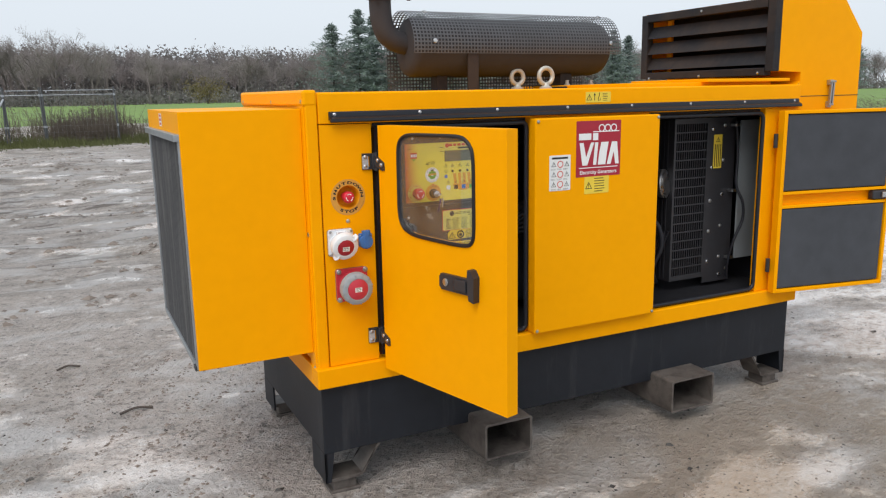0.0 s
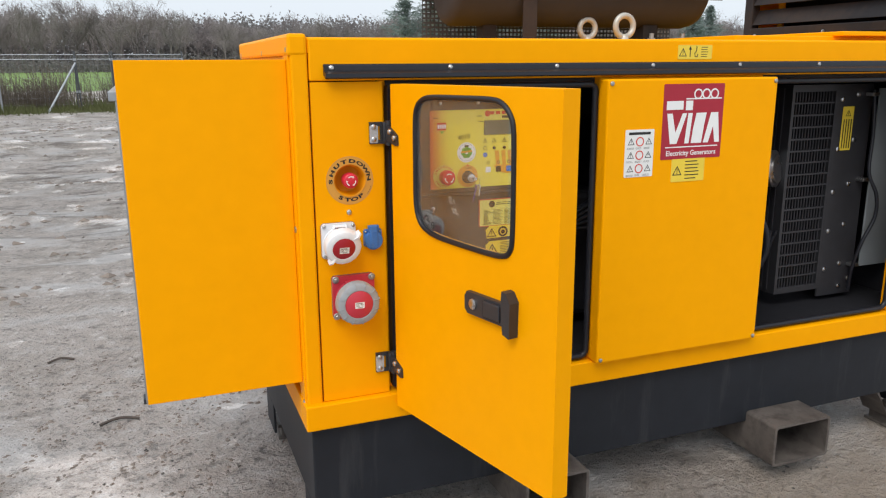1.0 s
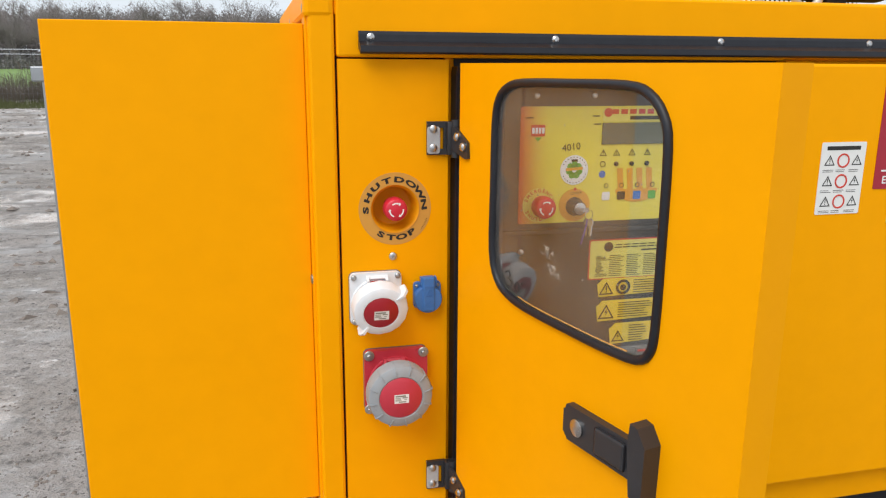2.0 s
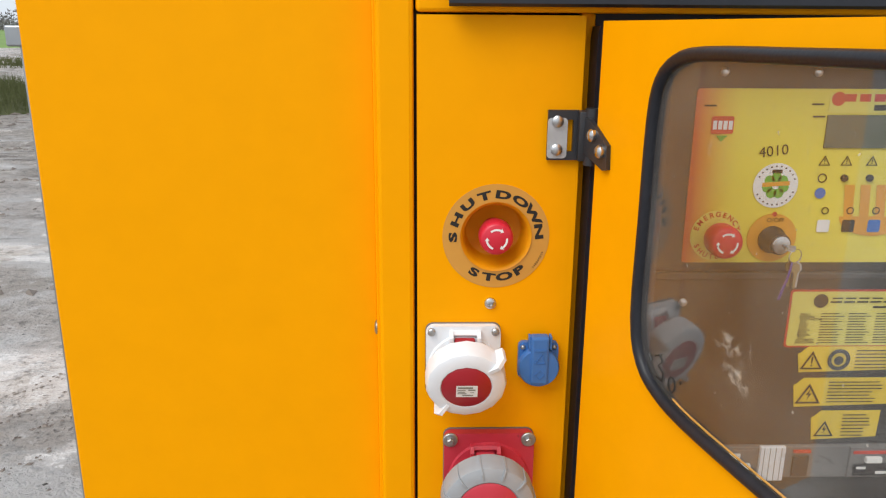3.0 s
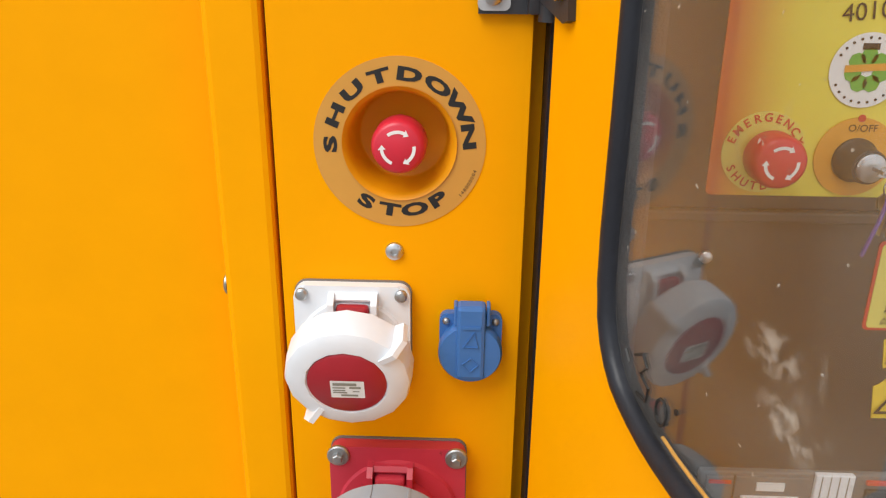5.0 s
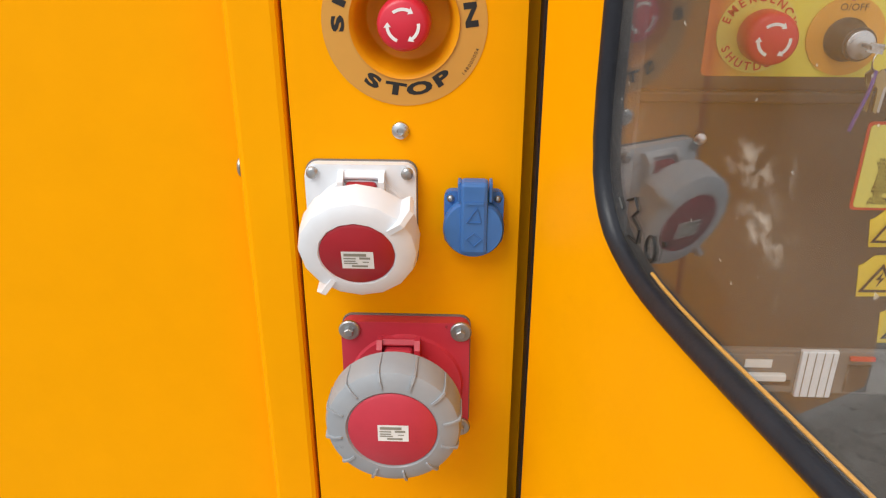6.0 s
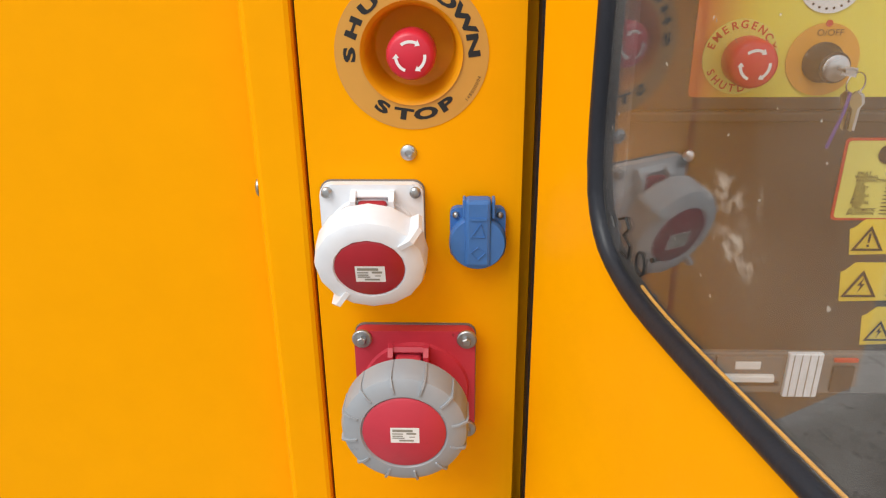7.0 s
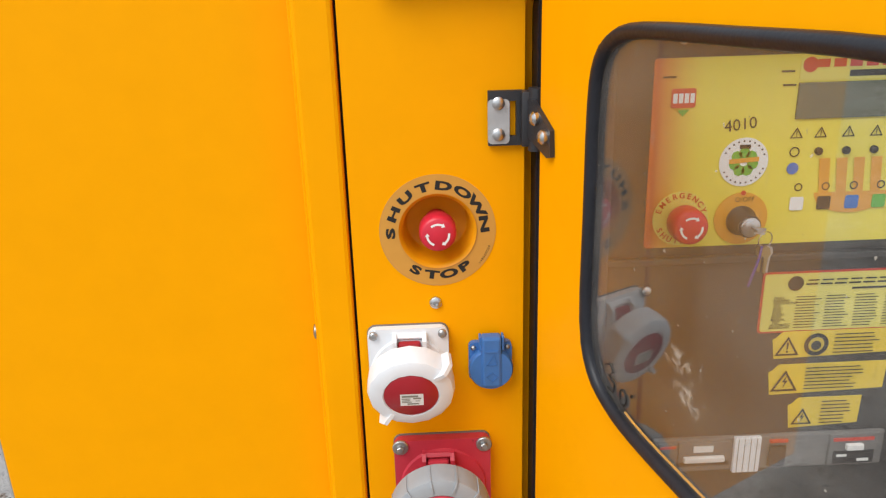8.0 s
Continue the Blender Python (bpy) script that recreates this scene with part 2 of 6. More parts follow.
        l.new(blot.outputs["Fac"], edge.inputs["Value"])
        prod = n.new("ShaderNodeMath")
        prod.operation = "MULTIPLY"
        l.new(near.outputs["Result"], prod.inputs[0])
        l.new(edge.outputs["Result"], prod.inputs[1])
        more = n.new("ShaderNodeMath")
        l.new(total, more.inputs[0])
        l.new(prod.outputs[0], more.inputs[1])
        total = more.outputs[0]
    l.new(total, mix.inputs["Fac"])
    l.new(b.outputs["BSDF"], mix.inputs[1])
    l.new(film.outputs["BSDF"], mix.inputs[2])
    l.new(mix.outputs["Shader"], n["Material Output"].inputs["Surface"])
    return m


PANE = clear_pane()


def wet_ground():
    """Churned grey-brown yard soil, dry crumbs and wet films between them."""
    m = bpy.data.materials.new("wet_gravelly_mud")
    m.use_nodes = True
    n, l = m.node_tree.nodes, m.node_tree.links
    b = n["Principled BSDF"]
    tc = n.new("ShaderNodeTexCoord")

    def tex(scale, detail, rough=0.6, skew=None):
        t = n.new("ShaderNodeTexNoise")
        t.inputs["Scale"].default_value, t.inputs["Detail"].default_value, t.inputs["Roughness"].default_value = scale, detail, rough
        src = tc.outputs["Object"]
        if skew:
            mp = n.new("ShaderNodeMapping")
            mp.inputs["Rotation"].default_value, mp.inputs["Scale"].default_value = (0, 0, skew[0]), (skew[1], 1, 1)
            l.new(src, mp.inputs["Vector"])
            src = mp.outputs["Vector"]
        l.new(src, t.inputs["Vector"])
        return t.outputs["Fac"]

    def rng(v, a, z, lo=0.0, hi=1.0):
        r = n.new("ShaderNodeMapRange")
        r.inputs["From Min"].default_value, r.inputs["From Max"].default_value = a, z
        r.inputs["To Min"].default_value, r.inputs["To Max"].default_value = lo, hi
        l.new(v, r.inputs["Value"])
        return r.outputs["Result"]

    def mixc(f, a, c):
        x = n.new("ShaderNodeMix")
        x.data_type = "RGBA"
        l.new(f, x.inputs["Factor"])
        for sock, v in (("A", a), ("B", c)):
            if isinstance(v, tuple):
                x.inputs[sock].default_value = (*v, 1)
            else:
                l.new(v, x.inputs[sock])
        return x.outputs["Result"]

    big, mid, fine = tex(0.3, 4), tex(0.9, 9, 0.62, (0.5, 0.75)), tex(11, 12, 0.74)
    lump, crumb, grit = tex(3.2, 11, 0.72, (0.35, 0.8)), tex(34, 3, 0.55), tex(110, 3, 0.6)
    wave = n.new("ShaderNodeTexWave")
    wave.inputs["Scale"].default_value, wave.inputs["Distortion"].default_value = 5.5, 3.0
    wave.inputs["Detail"].default_value, wave.inputs["Detail Scale"].default_value = 3, 1.6
    turn = n.new("ShaderNodeMapping")
    turn.inputs["Rotation"].default_value = (0, 0, 0.55)
    l.new(tc.outputs["Object"], turn.inputs["Vector"])
    l.new(turn.outputs["Vector"], wave.inputs["Vector"])

    def times(a, c):
        x = n.new("ShaderNodeMath")
        x.operation = "MULTIPLY"
        l.new(a, x.inputs[0])
        l.new(c, x.inputs[1])
        return x.outputs[0]

    tracks = times(rng(wave.outputs["Fac"], 0.62, 0.8), rng(mid, 0.47, 0.40))
    base = mixc(rng(mid, 0.30, 0.70), (0.56, 0.476, 0.425), (0.65, 0.58, 0.545))
    base = mixc(rng(big, 0.44, 0.58, 0.0, 0.75), base, (0.36, 0.295, 0.235))
    base = mixc(rng(lump, 0.42, 0.70, 0.0, 0.35), base, (0.31, 0.265, 0.235))
    base = mixc(rng(fine, 0.535, 0.61, 0.0, 0.85), base, (0.74, 0.69, 0.665))
    base = mixc(rng(fine, 0.46, 0.38, 0.0, 0.85), base, (0.17, 0.138, 0.115))
    base = mixc(rng(tex(5.5, 9, 0.72, (0.45, 0.4)), 0.56, 0.66, 0.0, 0.6), base, (0.24, 0.195, 0.16))
    base = mixc(rng(tracks, 0, 1, 0.0, 0.22), base, (0.2, 0.175, 0.15))
    base = mixc(rng(crumb, 0.62, 0.66, 0.0, 0.75), base, (0.15, 0.125, 0.105))
    base = mixc(rng(crumb, 0.37, 0.34, 0.0, 0.6), base, (0.7, 0.67, 0.64))
    base = mixc(rng(grit, 0.58, 0.66, 0.0, 0.5), base, (0.17, 0.145, 0.125))
    seen = n.new("ShaderNodeSeparateXYZ")
    l.new(tc.outputs["Object"], seen.inputs["Vector"])
    pale = tex(2.1, 5, 0.55, (0.4, 0.6))
    base = mixc(rng(pale, 0.51, 0.60, 0.0, 0.7), base, (0.76, 0.73, 0.72))
    tan = times(times(rng(seen.outputs["X"], 0.2, 1.4), rng(seen.outputs["X"], 4.0, 2.8)), times(rng(seen.outputs["Y"], 0.6, -0.2), rng(tex(1.7, 6, 0.6), 0.32, 0.50)))
    base = mixc(rng(tan, 0, 1, 0.0, 0.75), base, (0.42, 0.335, 0.255))
    # Whitish sky glints on wet mud, painted as veins, stronger towards +x.
    vein = n.new("ShaderNodeMath")
    vein.operation = "ABSOLUTE"
    shift = n.new("ShaderNodeMath")
    shift.operation = "SUBTRACT"
    shift.inputs[1].default_value = 0.5
    l.new(tex(7.0, 5, 0.62, (0.9, 0.55)), shift.inputs[0])
    l.new(shift.outputs[0], vein.inputs[0])
    glints = times(rng(vein.outputs[0], 0.050, 0.012), times(rng(seen.outputs["X"], 1.5, 4.5, 0.12, 1.0), rng(pale, 0.40, 0.52)))
    base = mixc(rng(glints, 0, 1, 0.0, 0.7), base, (0.76, 0.73, 0.71))
    # Far stripes: brown rut soil, with the ridges' shade put into its colour.
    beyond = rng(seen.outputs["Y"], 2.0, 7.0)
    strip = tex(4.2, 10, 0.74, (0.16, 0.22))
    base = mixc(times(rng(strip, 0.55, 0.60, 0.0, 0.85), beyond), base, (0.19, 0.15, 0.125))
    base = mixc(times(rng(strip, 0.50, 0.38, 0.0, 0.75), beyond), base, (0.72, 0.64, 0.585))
    side = n.new("ShaderNodeMath")
    l.new(tex(1.3, 6, 0.6, (0.5, 0.6)), side.inputs[0])
    l.new(rng(seen.outputs["X"], 2.7, 4.2, 0.0, 0.16), side.inputs[1])
    pool = rng(side.outputs[0], 0.55, 0.63)
    wet = rng(lump, 0.585, 0.63)
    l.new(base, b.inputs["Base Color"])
    rough = n.new("ShaderNodeMath")
    rough.operation = "SUBTRACT"
    rough.use_clamp = True
    l.new(rng(fine, 0.3, 0.7, 0.42, 0.78), rough.inputs[0])
    film = n.new("ShaderNodeMath")
    l.new(rng(wet, 0, 1, 0.0, 0.32), film.inputs[0])
    l.new(rng(pool, 0, 1, 0.0, 0.68), film.inputs[1])
    l.new(film.outputs[0], rough.inputs[1])
    l.new(rough.outputs[0], b.inputs["Roughness"])
    b.inputs["Specular IOR Level"].default_value = 0.75
    last = rng(fine, 0, 1, 0, 1.0)
    for extra in (times(rng(strip, 0.3, 0.7, 0, 2.2), beyond), rng(crumb, 0.5, 0.75, 0, 0.35), rng(grit, 0, 1, 0, 0.15), rng(lump, 0, 1, 0, 1.6), rng(tracks, 0, 1, 0.0, -0.15)):
        add_ = n.new("ShaderNodeMath")
        l.new(last, add_.inputs[0])
        l.new(extra, add_.inputs[1])
        last = add_.outputs[0]
    bp = n.new("ShaderNodeBump")
    bp.inputs["Distance"].default_value = 0.10
    l.new(times(rng(wet, 0, 1, 0.9, 0.5), rng(pool, 0, 1, 1.0, 0.4)), bp.inputs["Strength"])
    l.new(last, bp.inputs["Height"])
    l.new(bp.outputs["Normal"], b.inputs["Normal"])
    return m


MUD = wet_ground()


# ---- mesh helpers ----
def part(name, bm, material, parent=None, label="", m=None, smooth=None):
    """One mesh object out of a bmesh drawn in plan units."""
    if m is not None:
        bmesh.ops.transform(bm, matrix=m, verts=bm.verts)
    bmesh.ops.scale(bm, vec=(UNIT, UNIT, UNIT), verts=bm.verts)
    bmesh.ops.recalc_face_normals(bm, faces=bm.faces)
    me = bpy.data.meshes.new(name)
    if smooth:
        for f in bm.faces:
            f.smooth = True
        for e in bm.edges:
            if len(e.link_faces) == 2 and e.calc_face_angle(0) > radians(smooth):
                e.smooth = False
    bm.to_mesh(me)
    bm.free()
    me.materials.append(material)
    ob = new(name, me)
    if parent is not None:
        ob.parent = parent
    return tagged(ob, label) if label else ob


def split_part(name, bm, material, parent):
    """Every loose piece of a print becomes a mesh of its own."""
    left = set(bm.verts)
    while left:
        grown, todo = set(), [left.pop()]
        while todo:
            v = todo.pop()
            grown.add(v)
            for e in v.link_edges:
                w = e.other_vert(v)
                if w in left:
                    left.discard(w)
                    todo.append(w)
        one, made = bmesh.new(), {}
        for v in grown:
            made[v] = one.verts.new(v.co)
        for face in {q for v in grown for q in v.link_faces}:
            one.faces.new([made[v] for v in face.verts])
        part(name, one, material, parent)
    bm.free()


def thing(name, label, category, group="", at=(0, 0, 0)):
    ob = new(name)
    ob.empty_display_size = 0.1
    ob.location = Vector(at) * UNIT
    return tagged(ob, label, category, group)


def box(bm, x0, x1, y0, y1, z0, z1, bevel=0.0, seg=2):
    made = bmesh.ops.create_cube(bm, size=1, matrix=Matrix.LocRotScale(((x0 + x1) / 2, (y0 + y1) / 2, (z0 + z1) / 2), None, (abs(x1 - x0), abs(y1 - y0), abs(z1 - z0))))
    if bevel:
        edges = list({e for v in made["verts"] for e in v.link_edges})
        bmesh.ops.bevel(bm, geom=edges, offset=bevel, segments=seg, affect="EDGES", profile=0.5)
    return bm


def boxes(*specs, bevel=0.0):
    bm = bmesh.new()
    for s in specs:
        box(bm, *s, bevel=bevel)
    return bm


def pieces(name, material, parent, *specs, bevel=0.0, label="", m=None):
    """Separate flat pieces of one kind, each an object of its own."""
    return [part(name, boxes(s, bevel=bevel), material, parent, label, m=m) for s in specs]


def ring_sweep(bm, rings, closed=False, caps=True):
    """Skin a list of rings of points, all of the same count."""
    vs = [[bm.verts.new(p) for p in r] for r in rings]
    n = len(vs[0])
    pairs = list(zip(vs, vs[1:])) + ([(vs[-1], vs[0])] if closed else [])
    for a, b in pairs:
        for i in range(n):
            j = (i + 1) % n
            bm.faces.new((a[i], a[j], b[j], b[i]))
    if caps and not closed:
        bm.faces.new(list(reversed(vs[0])))
        bm.faces.new(vs[-1])
    return bm


def lathe(bm, profile, origin, axis, seg=32, caps=True):
    """Turn a profile of (distance along the axis, radius) about the axis."""
    axis = Vector(axis).normalized()
    u = axis.orthogonal().normalized()
    if abs(axis.z) < 0.9:
        u = (Vector((0, 0, 1)) - axis * axis.z).normalized()
    v = axis.cross(u)
    o = Vector(origin)
    rings = [[o + axis * d + (u * math.cos(a) + v * math.sin(a)) * max(r, 1e-5) for a in (2 * math.pi * k / seg for k in range(seg))] for d, r in profile]
    return ring_sweep(bm, rings, caps=caps)


def rod(bm, a, b, r, seg=12, r2=None):
    a, b = Vector(a), Vector(b)
    return lathe(bm, [(0, r), ((b - a).length, r if r2 is None else r2)], a, b - a, seg)


def tube(bm, pts, r, seg=10, closed=False, flat=1.0):
    """A round (or flattened) bar bent along a line of points."""
    pts = [Vector(p) for p in pts]
    n = len(pts)
    rings, side = [], None
    for i, p in enumerate(pts):
        a = pts[(i - 1) % n] if (closed or i) else p
        b = pts[(i + 1) % n] if (closed or i < n - 1) else p
        d = (b - a).normalized()
        if side is None:
            side = d.orthogonal().normalized()
        side = (side - d * side.dot(d)).normalized()
        up = d.cross(side)
        rings.append([p + side * math.cos(t) * r + up * math.sin(t) * r * flat for t in (2 * math.pi * k / seg for k in range(seg))])
    return ring_sweep(bm, rings, closed=closed)


def smooth_line(pts, steps=6, closed=False):
    """A Catmull-Rom line through points."""
    pts = [Vector(p) for p in pts]
    n, out = len(pts), []
    for i in range(n if closed else n - 1):
        p = [pts[(i + k) % n] if closed else pts[min(max(i + k, 0), n - 1)] for k in (-1, 0, 1, 2)]
        for s in range(steps):
            t = s / steps
            out.append(0.5 * (2 * p[1] + (p[2] - p[0]) * t + (2 * p[0] - 5 * p[1] + 4 * p[2] - p[3]) * t**2 + (3 * p[1] - p[0] - 3 * p[2] + p[3]) * t**3))
    return out if closed else out + [pts[-1]]


def slab(bm, outline, y0, y1):
    """A flat piece with an (x, z) outline, standing between two y values."""
    front = [bm.verts.new((x, y0, z)) for x, z in outline]
    back = [bm.verts.new((x, y1, z)) for x, z in outline]
    bm.faces.new(front)
    bm.faces.new(list(reversed(back)))
    for i in range(len(outline)):
        j = (i + 1) % len(outline)
        bm.faces.new((front[j], front[i], back[i], back[j]))
    return bm


def round_rect(x0, x1, z0, z1, r, steps=5):
    out = []
    for cx, cz, a0 in ((x1 - r, z1 - r, 0), (x0 + r, z1 - r, 90), (x0 + r, z0 + r, 180), (x1 - r, z0 + r, 270)):
        for k in range(steps + 1):
            a = radians(a0 + 90 * k / steps)
            out.append((cx + r * math.cos(a), cz + r * math.sin(a)))
    return out


def disc_outline(cx, cz, r, n=32):
    return [(cx + r * math.cos(2 * math.pi * k / n), cz + r * math.sin(2 * math.pi * k / n)) for k in range(n)]


def holed_slab(bm, outer, inner, y0, y1):
    """A slab with one hole: both outlines have the same number of points in the same order."""
    n = len(outer)
    loops = [[bm.verts.new((x, y, z)) for x, z in o] for o, y in ((outer, y0), (inner, y0), (inner, y1), (outer, y1))]
    for a, b in zip(loops, loops[1:] + loops[:1]):
        for i in range(n):
            j = (i + 1) % n
            bm.faces.new((a[i], a[j], b[j], b[i]))
    return bm


def outward(inner_pts, cx, cz, x0, x1, z0, z1):
    """For each point of a hole, the point of the rectangle's edge seen past it from the hole's centre."""
    out = []
    for x, z in inner_pts:
        dx, dz = x - cx, z - cz
        k = min(((x1 - cx) / dx if dx > 0 else (x0 - cx) / dx) if abs(dx) > 1e-9 else 1e9, ((z1 - cz) / dz if dz > 0 else (z0 - cz) / dz) if abs(dz) > 1e-9 else 1e9)
        out.append((cx + dx * k, cz + dz * k))
    return out


def lettering(bm, text, size, m, depth=0.0, bold=0.0):
    """Letters in the built-in font, in the x-y plane of m, centred."""
    cu = bpy.data.curves.new("letters", "FONT")
    cu.body, cu.size, cu.align_x, cu.align_y, cu.extrude, cu.offset, cu.resolution_u = text, size, "CENTER", "CENTER", depth, bold, 3
    ob = bpy.data.objects.new("letters", cu)
    scene.collection.objects.link(ob)
    bpy.context.view_layer.update()
    me = bpy.data.meshes.new_from_object(ob.evaluated_get(bpy.context.evaluated_depsgraph_get()))
    me.transform(m)
    bm.from_mesh(me)
    bpy.data.meshes.remove(me)
    bpy.data.objects.remove(ob)
    bpy.data.curves.remove(cu)
    return bm


def on_front(x, y, z, turn=0.0, wide=1.0):
    """The pose of a print on a face that looks towards -y."""
    return Matrix.Translation((x, y, z)) @ Euler((radians(90), 0, 0)).to_matrix().to_4x4() @ Matrix.Rotation(radians(turn), 4, "Z") @ Matrix.Diagonal((wide, 1, 1, 1))


# ---- the yard ----
def graded(stops):
    """Ascending coordinates: (start, end, step) stretches."""
    out = []
    for a, b, s in stops:
        out += list(np.arange(a, b, s))
    return np.array(out + [stops[-1][1]])


def ground_height(x, y):
    """Churned soil: low swells, ruts that run slantwise, and crumbs; flat where the machine stands."""
    h = 0.0
    for f, a in ((0.25, 0.05), (0.9, 0.022), (3.1, 0.009), (8.0, 0.005)):
        h = h + a * np.sin(f * (x * 1.3 + 0.7 * y) + 1.7 * np.sin(f * 0.8 * y + 0.3)) * np.sin(f * (0.6 * x - 1.2 * y) + 1.1 * np.sin(f * x))
    along = 0.35 * x + y
    deep = np.clip((np.hypot(x - 1.0, y) - 6.0) / 4.0, 0, 1)
    rut = 0.06 * np.sin(along * 3.3 + 0.5 * np.sin(x * 0.7)) ** 6 * (0.5 + 0.5 * np.sin(x * 0.37 + y * 0.21)) + 0.05 * deep * np.abs(np.sin(y * 3.9 + 0.9 * np.sin(x * 0.5) + 0.25 * x)) ** 0.7 * np.clip(np.sin(x * 0.9 - y * 0.63) + 0.4 * np.sin(2.3 * x + 1.1 * y), 0, 1.2)
    near = np.clip((np.hypot(x - 1.0, y) - 2.6) / 5.0, 0, 1)
    far = np.clip((70 - np.hypot(x, y)) / 30, 0, 1)
    small = 0.003 * np.sin(31 * x + 3 * np.sin(9 * y)) * np.sin(27 * y + 3 * np.sin(11 * x))
    return (h + rut) * near * far + small * far


def sheet(name, xs, ys, height, material):
    X, Y = np.meshgrid(xs, ys, indexing="ij")
    Z = height(X, Y)
    v = np.stack([X, Y, Z], -1).reshape(-1, 3) * UNIT
    nx, ny = len(xs), len(ys)
    i = (np.arange(nx - 1)[:, None] * ny + np.arange(ny - 1)).ravel()
    q = np.stack([i, i + ny, i + ny + 1, i + 1], -1)
    me = bpy.data.meshes.new(name)
    me.from_pydata(v.tolist(), [], q.tolist())
    me.polygons.foreach_set("use_smooth", np.ones(len(q), bool))
    me.materials.append(material)
    return new(name, me)


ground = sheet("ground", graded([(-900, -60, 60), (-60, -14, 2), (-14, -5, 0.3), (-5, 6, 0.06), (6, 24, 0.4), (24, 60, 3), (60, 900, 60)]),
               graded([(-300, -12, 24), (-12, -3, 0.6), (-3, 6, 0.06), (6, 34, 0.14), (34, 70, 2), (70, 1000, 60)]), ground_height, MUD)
tagged(ground, "wet grey-brown churned gravelly mud of an open yard", "ground", kind="structure")
field = sheet("crop_field", graded([(-700, 900, 20)]), graded([(44, 232, 4)]), lambda x, y: np.clip((y - 46) / 6, -0.4, 0.12) + 0.02 * np.sin(x * 0.11 + y * 0.07), FIELD)
tagged(field, "flat bright green winter crop field behind the yard", "field", kind="stuff")

# ---- the generator set ----
gen = thing("generator_set", "yellow canopied diesel generator on a black skid base, standing on mud", "generator")

# base frame and feet
bm = boxes((0.02, 2.28, 0.015, 0.885, 0.158, 0.414), bevel=0.004)
base = part("base_frame", bm, BASE, gen, "charcoal painted steel skid base, scuffed and stained")
for x0, s in ((0.02, 1), (2.28, -1)):
    for y0, t in ((0.015, 1), (0.885, -1)):
        bm = bmesh.new()
        a, b = sorted((x0, x0 + s * 0.008))
        c, d = sorted((y0, y0 + t * 0.15))
        box(bm, a, b, c, d, 0.05, 0.16)
        c, d = sorted((y0, y0 + t * 0.006))
        slab(bm, [(x0, 0.16), (x0 + s * 0.035, 0.16), (x0 + s * 0.02, 0.05), (x0, 0.05)], c, d)
        part("leg_plate", bm, BASE, gen)
        bm = bmesh.new()
        c, d = sorted((y0 + t * 0.004, y0 + t * 0.11))
        slab(bm, [(x0 + s * 0.20, 0.162), (x0 + s * 0.212, 0.162), (x0 + s * 0.135, 0.06), (x0 + s * 0.02, 0.06), (x0 + s * 0.02, 0.052), (x0 + s * 0.14, 0.052)], c, d)
        part("gusset", bm, TUBEM, gen, "worn bent steel gusset")
        a, b = sorted((x0 + s * 0.018, x0 + s * 0.128))
        bm = boxes((a, b, c, d, 0.0, 0.012), (a + 0.012, b - 0.012, c + 0.01, d - 0.01, 0.01, 0.052), (a, b, c, d, 0.045, 0.054), bevel=0.003)
        part("foot", bm, TUBEM, gen, "muddy steel foot")
        bm = bmesh.new()
        lathe(bm, [(0, 0.010), (0.003, 0.010)], ((a + b) / 2 + s * 0.02, (c + d) / 2, 0.0535), (0, 0, 1), 16)
        part("bolt_hole", bm, INK, gen)
for x0, x1 in ((0.583, 0.785), (1.468, 1.70)):
    bm = bmesh.new()
    outer, inner = round_rect(x0, x1, 0.056, 0.196, 0.012), round_rect(x0 + 0.009, x1 - 0.009, 0.065, 0.187, 0.006)
    holed_slab(bm, outer, inner, -0.115, 0.99)
    part("fork_pocket", bm, TUBEM, gen, "worn rusty rectangular forklift tube", smooth=40)

# lower yellow sill
pieces("sill", YELLOW, gen, (0.002, 2.29, -0.017, 0.045, 0.409, 0.478), (0.002, 0.045, 0.045, 0.9, 0.409, 0.478), (2.245, 2.29, 0.045, 0.9, 0.409, 0.478), (0.045, 2.245, 0.86, 0.9, 0.409, 0.478), bevel=0.004, label="yellow painted lower frame rail")

# corner post, end frame and end walls
bm = boxes((0.010, 0.05, 0.0, 0.06, 0.455, 1.385), bevel=0.005)
part("corner_post", bm, YELLOW, gen)
bm = boxes((0.0065, 0.0125, 0.0135, 0.075, 0.46, 1.375), bevel=0.0015)
part("end_flange", bm, YELLOW, gen)
bm = boxes((0.004, 0.05, -0.002, 0.902, 1.345, 1.396), bevel=0.008)
part("end_cap", bm, YELLOW, gen)
for y, z in ((0.023, 1.36), (0.40, 1.358), (0.86, 1.358), (0.022, 0.934), (0.025, 0.475)):
    bm = bmesh.new()
    lathe(bm, [(0, 0.0085), (0.0015, 0.0085), (0.003, 0.006), (0.0033, 0.003)], (0.0065, y, z), (-1, 0, 0), 14)
    part("bolt", bm, ZINC, gen, smooth=30)
pieces("outer_wall", YELLOW, gen, (0.012, 0.03, 0.06, 0.9, 0.49, 1.35), (2.228, 2.246, 0.03, 0.9, 0.49, 1.35), (0.03, 2.228, 0.88, 0.9, 0.49, 1.35))
pieces("lining", INSIDE, gen, (0.031, 0.04, 0.032, 0.868, 0.478, 1.335), (2.214, 2.227, 0.0305, 0.868, 0.478, 1.335), (0.031, 2.227, 0.868, 0.879, 0.478, 1.335), (0.0405, 2.2135, 0.046, 0.8675, 0.42, 0.482), (0.03, 2.228, 0.032, 0.87, 1.335, 1.345), label="black sound lining inside the canopy")

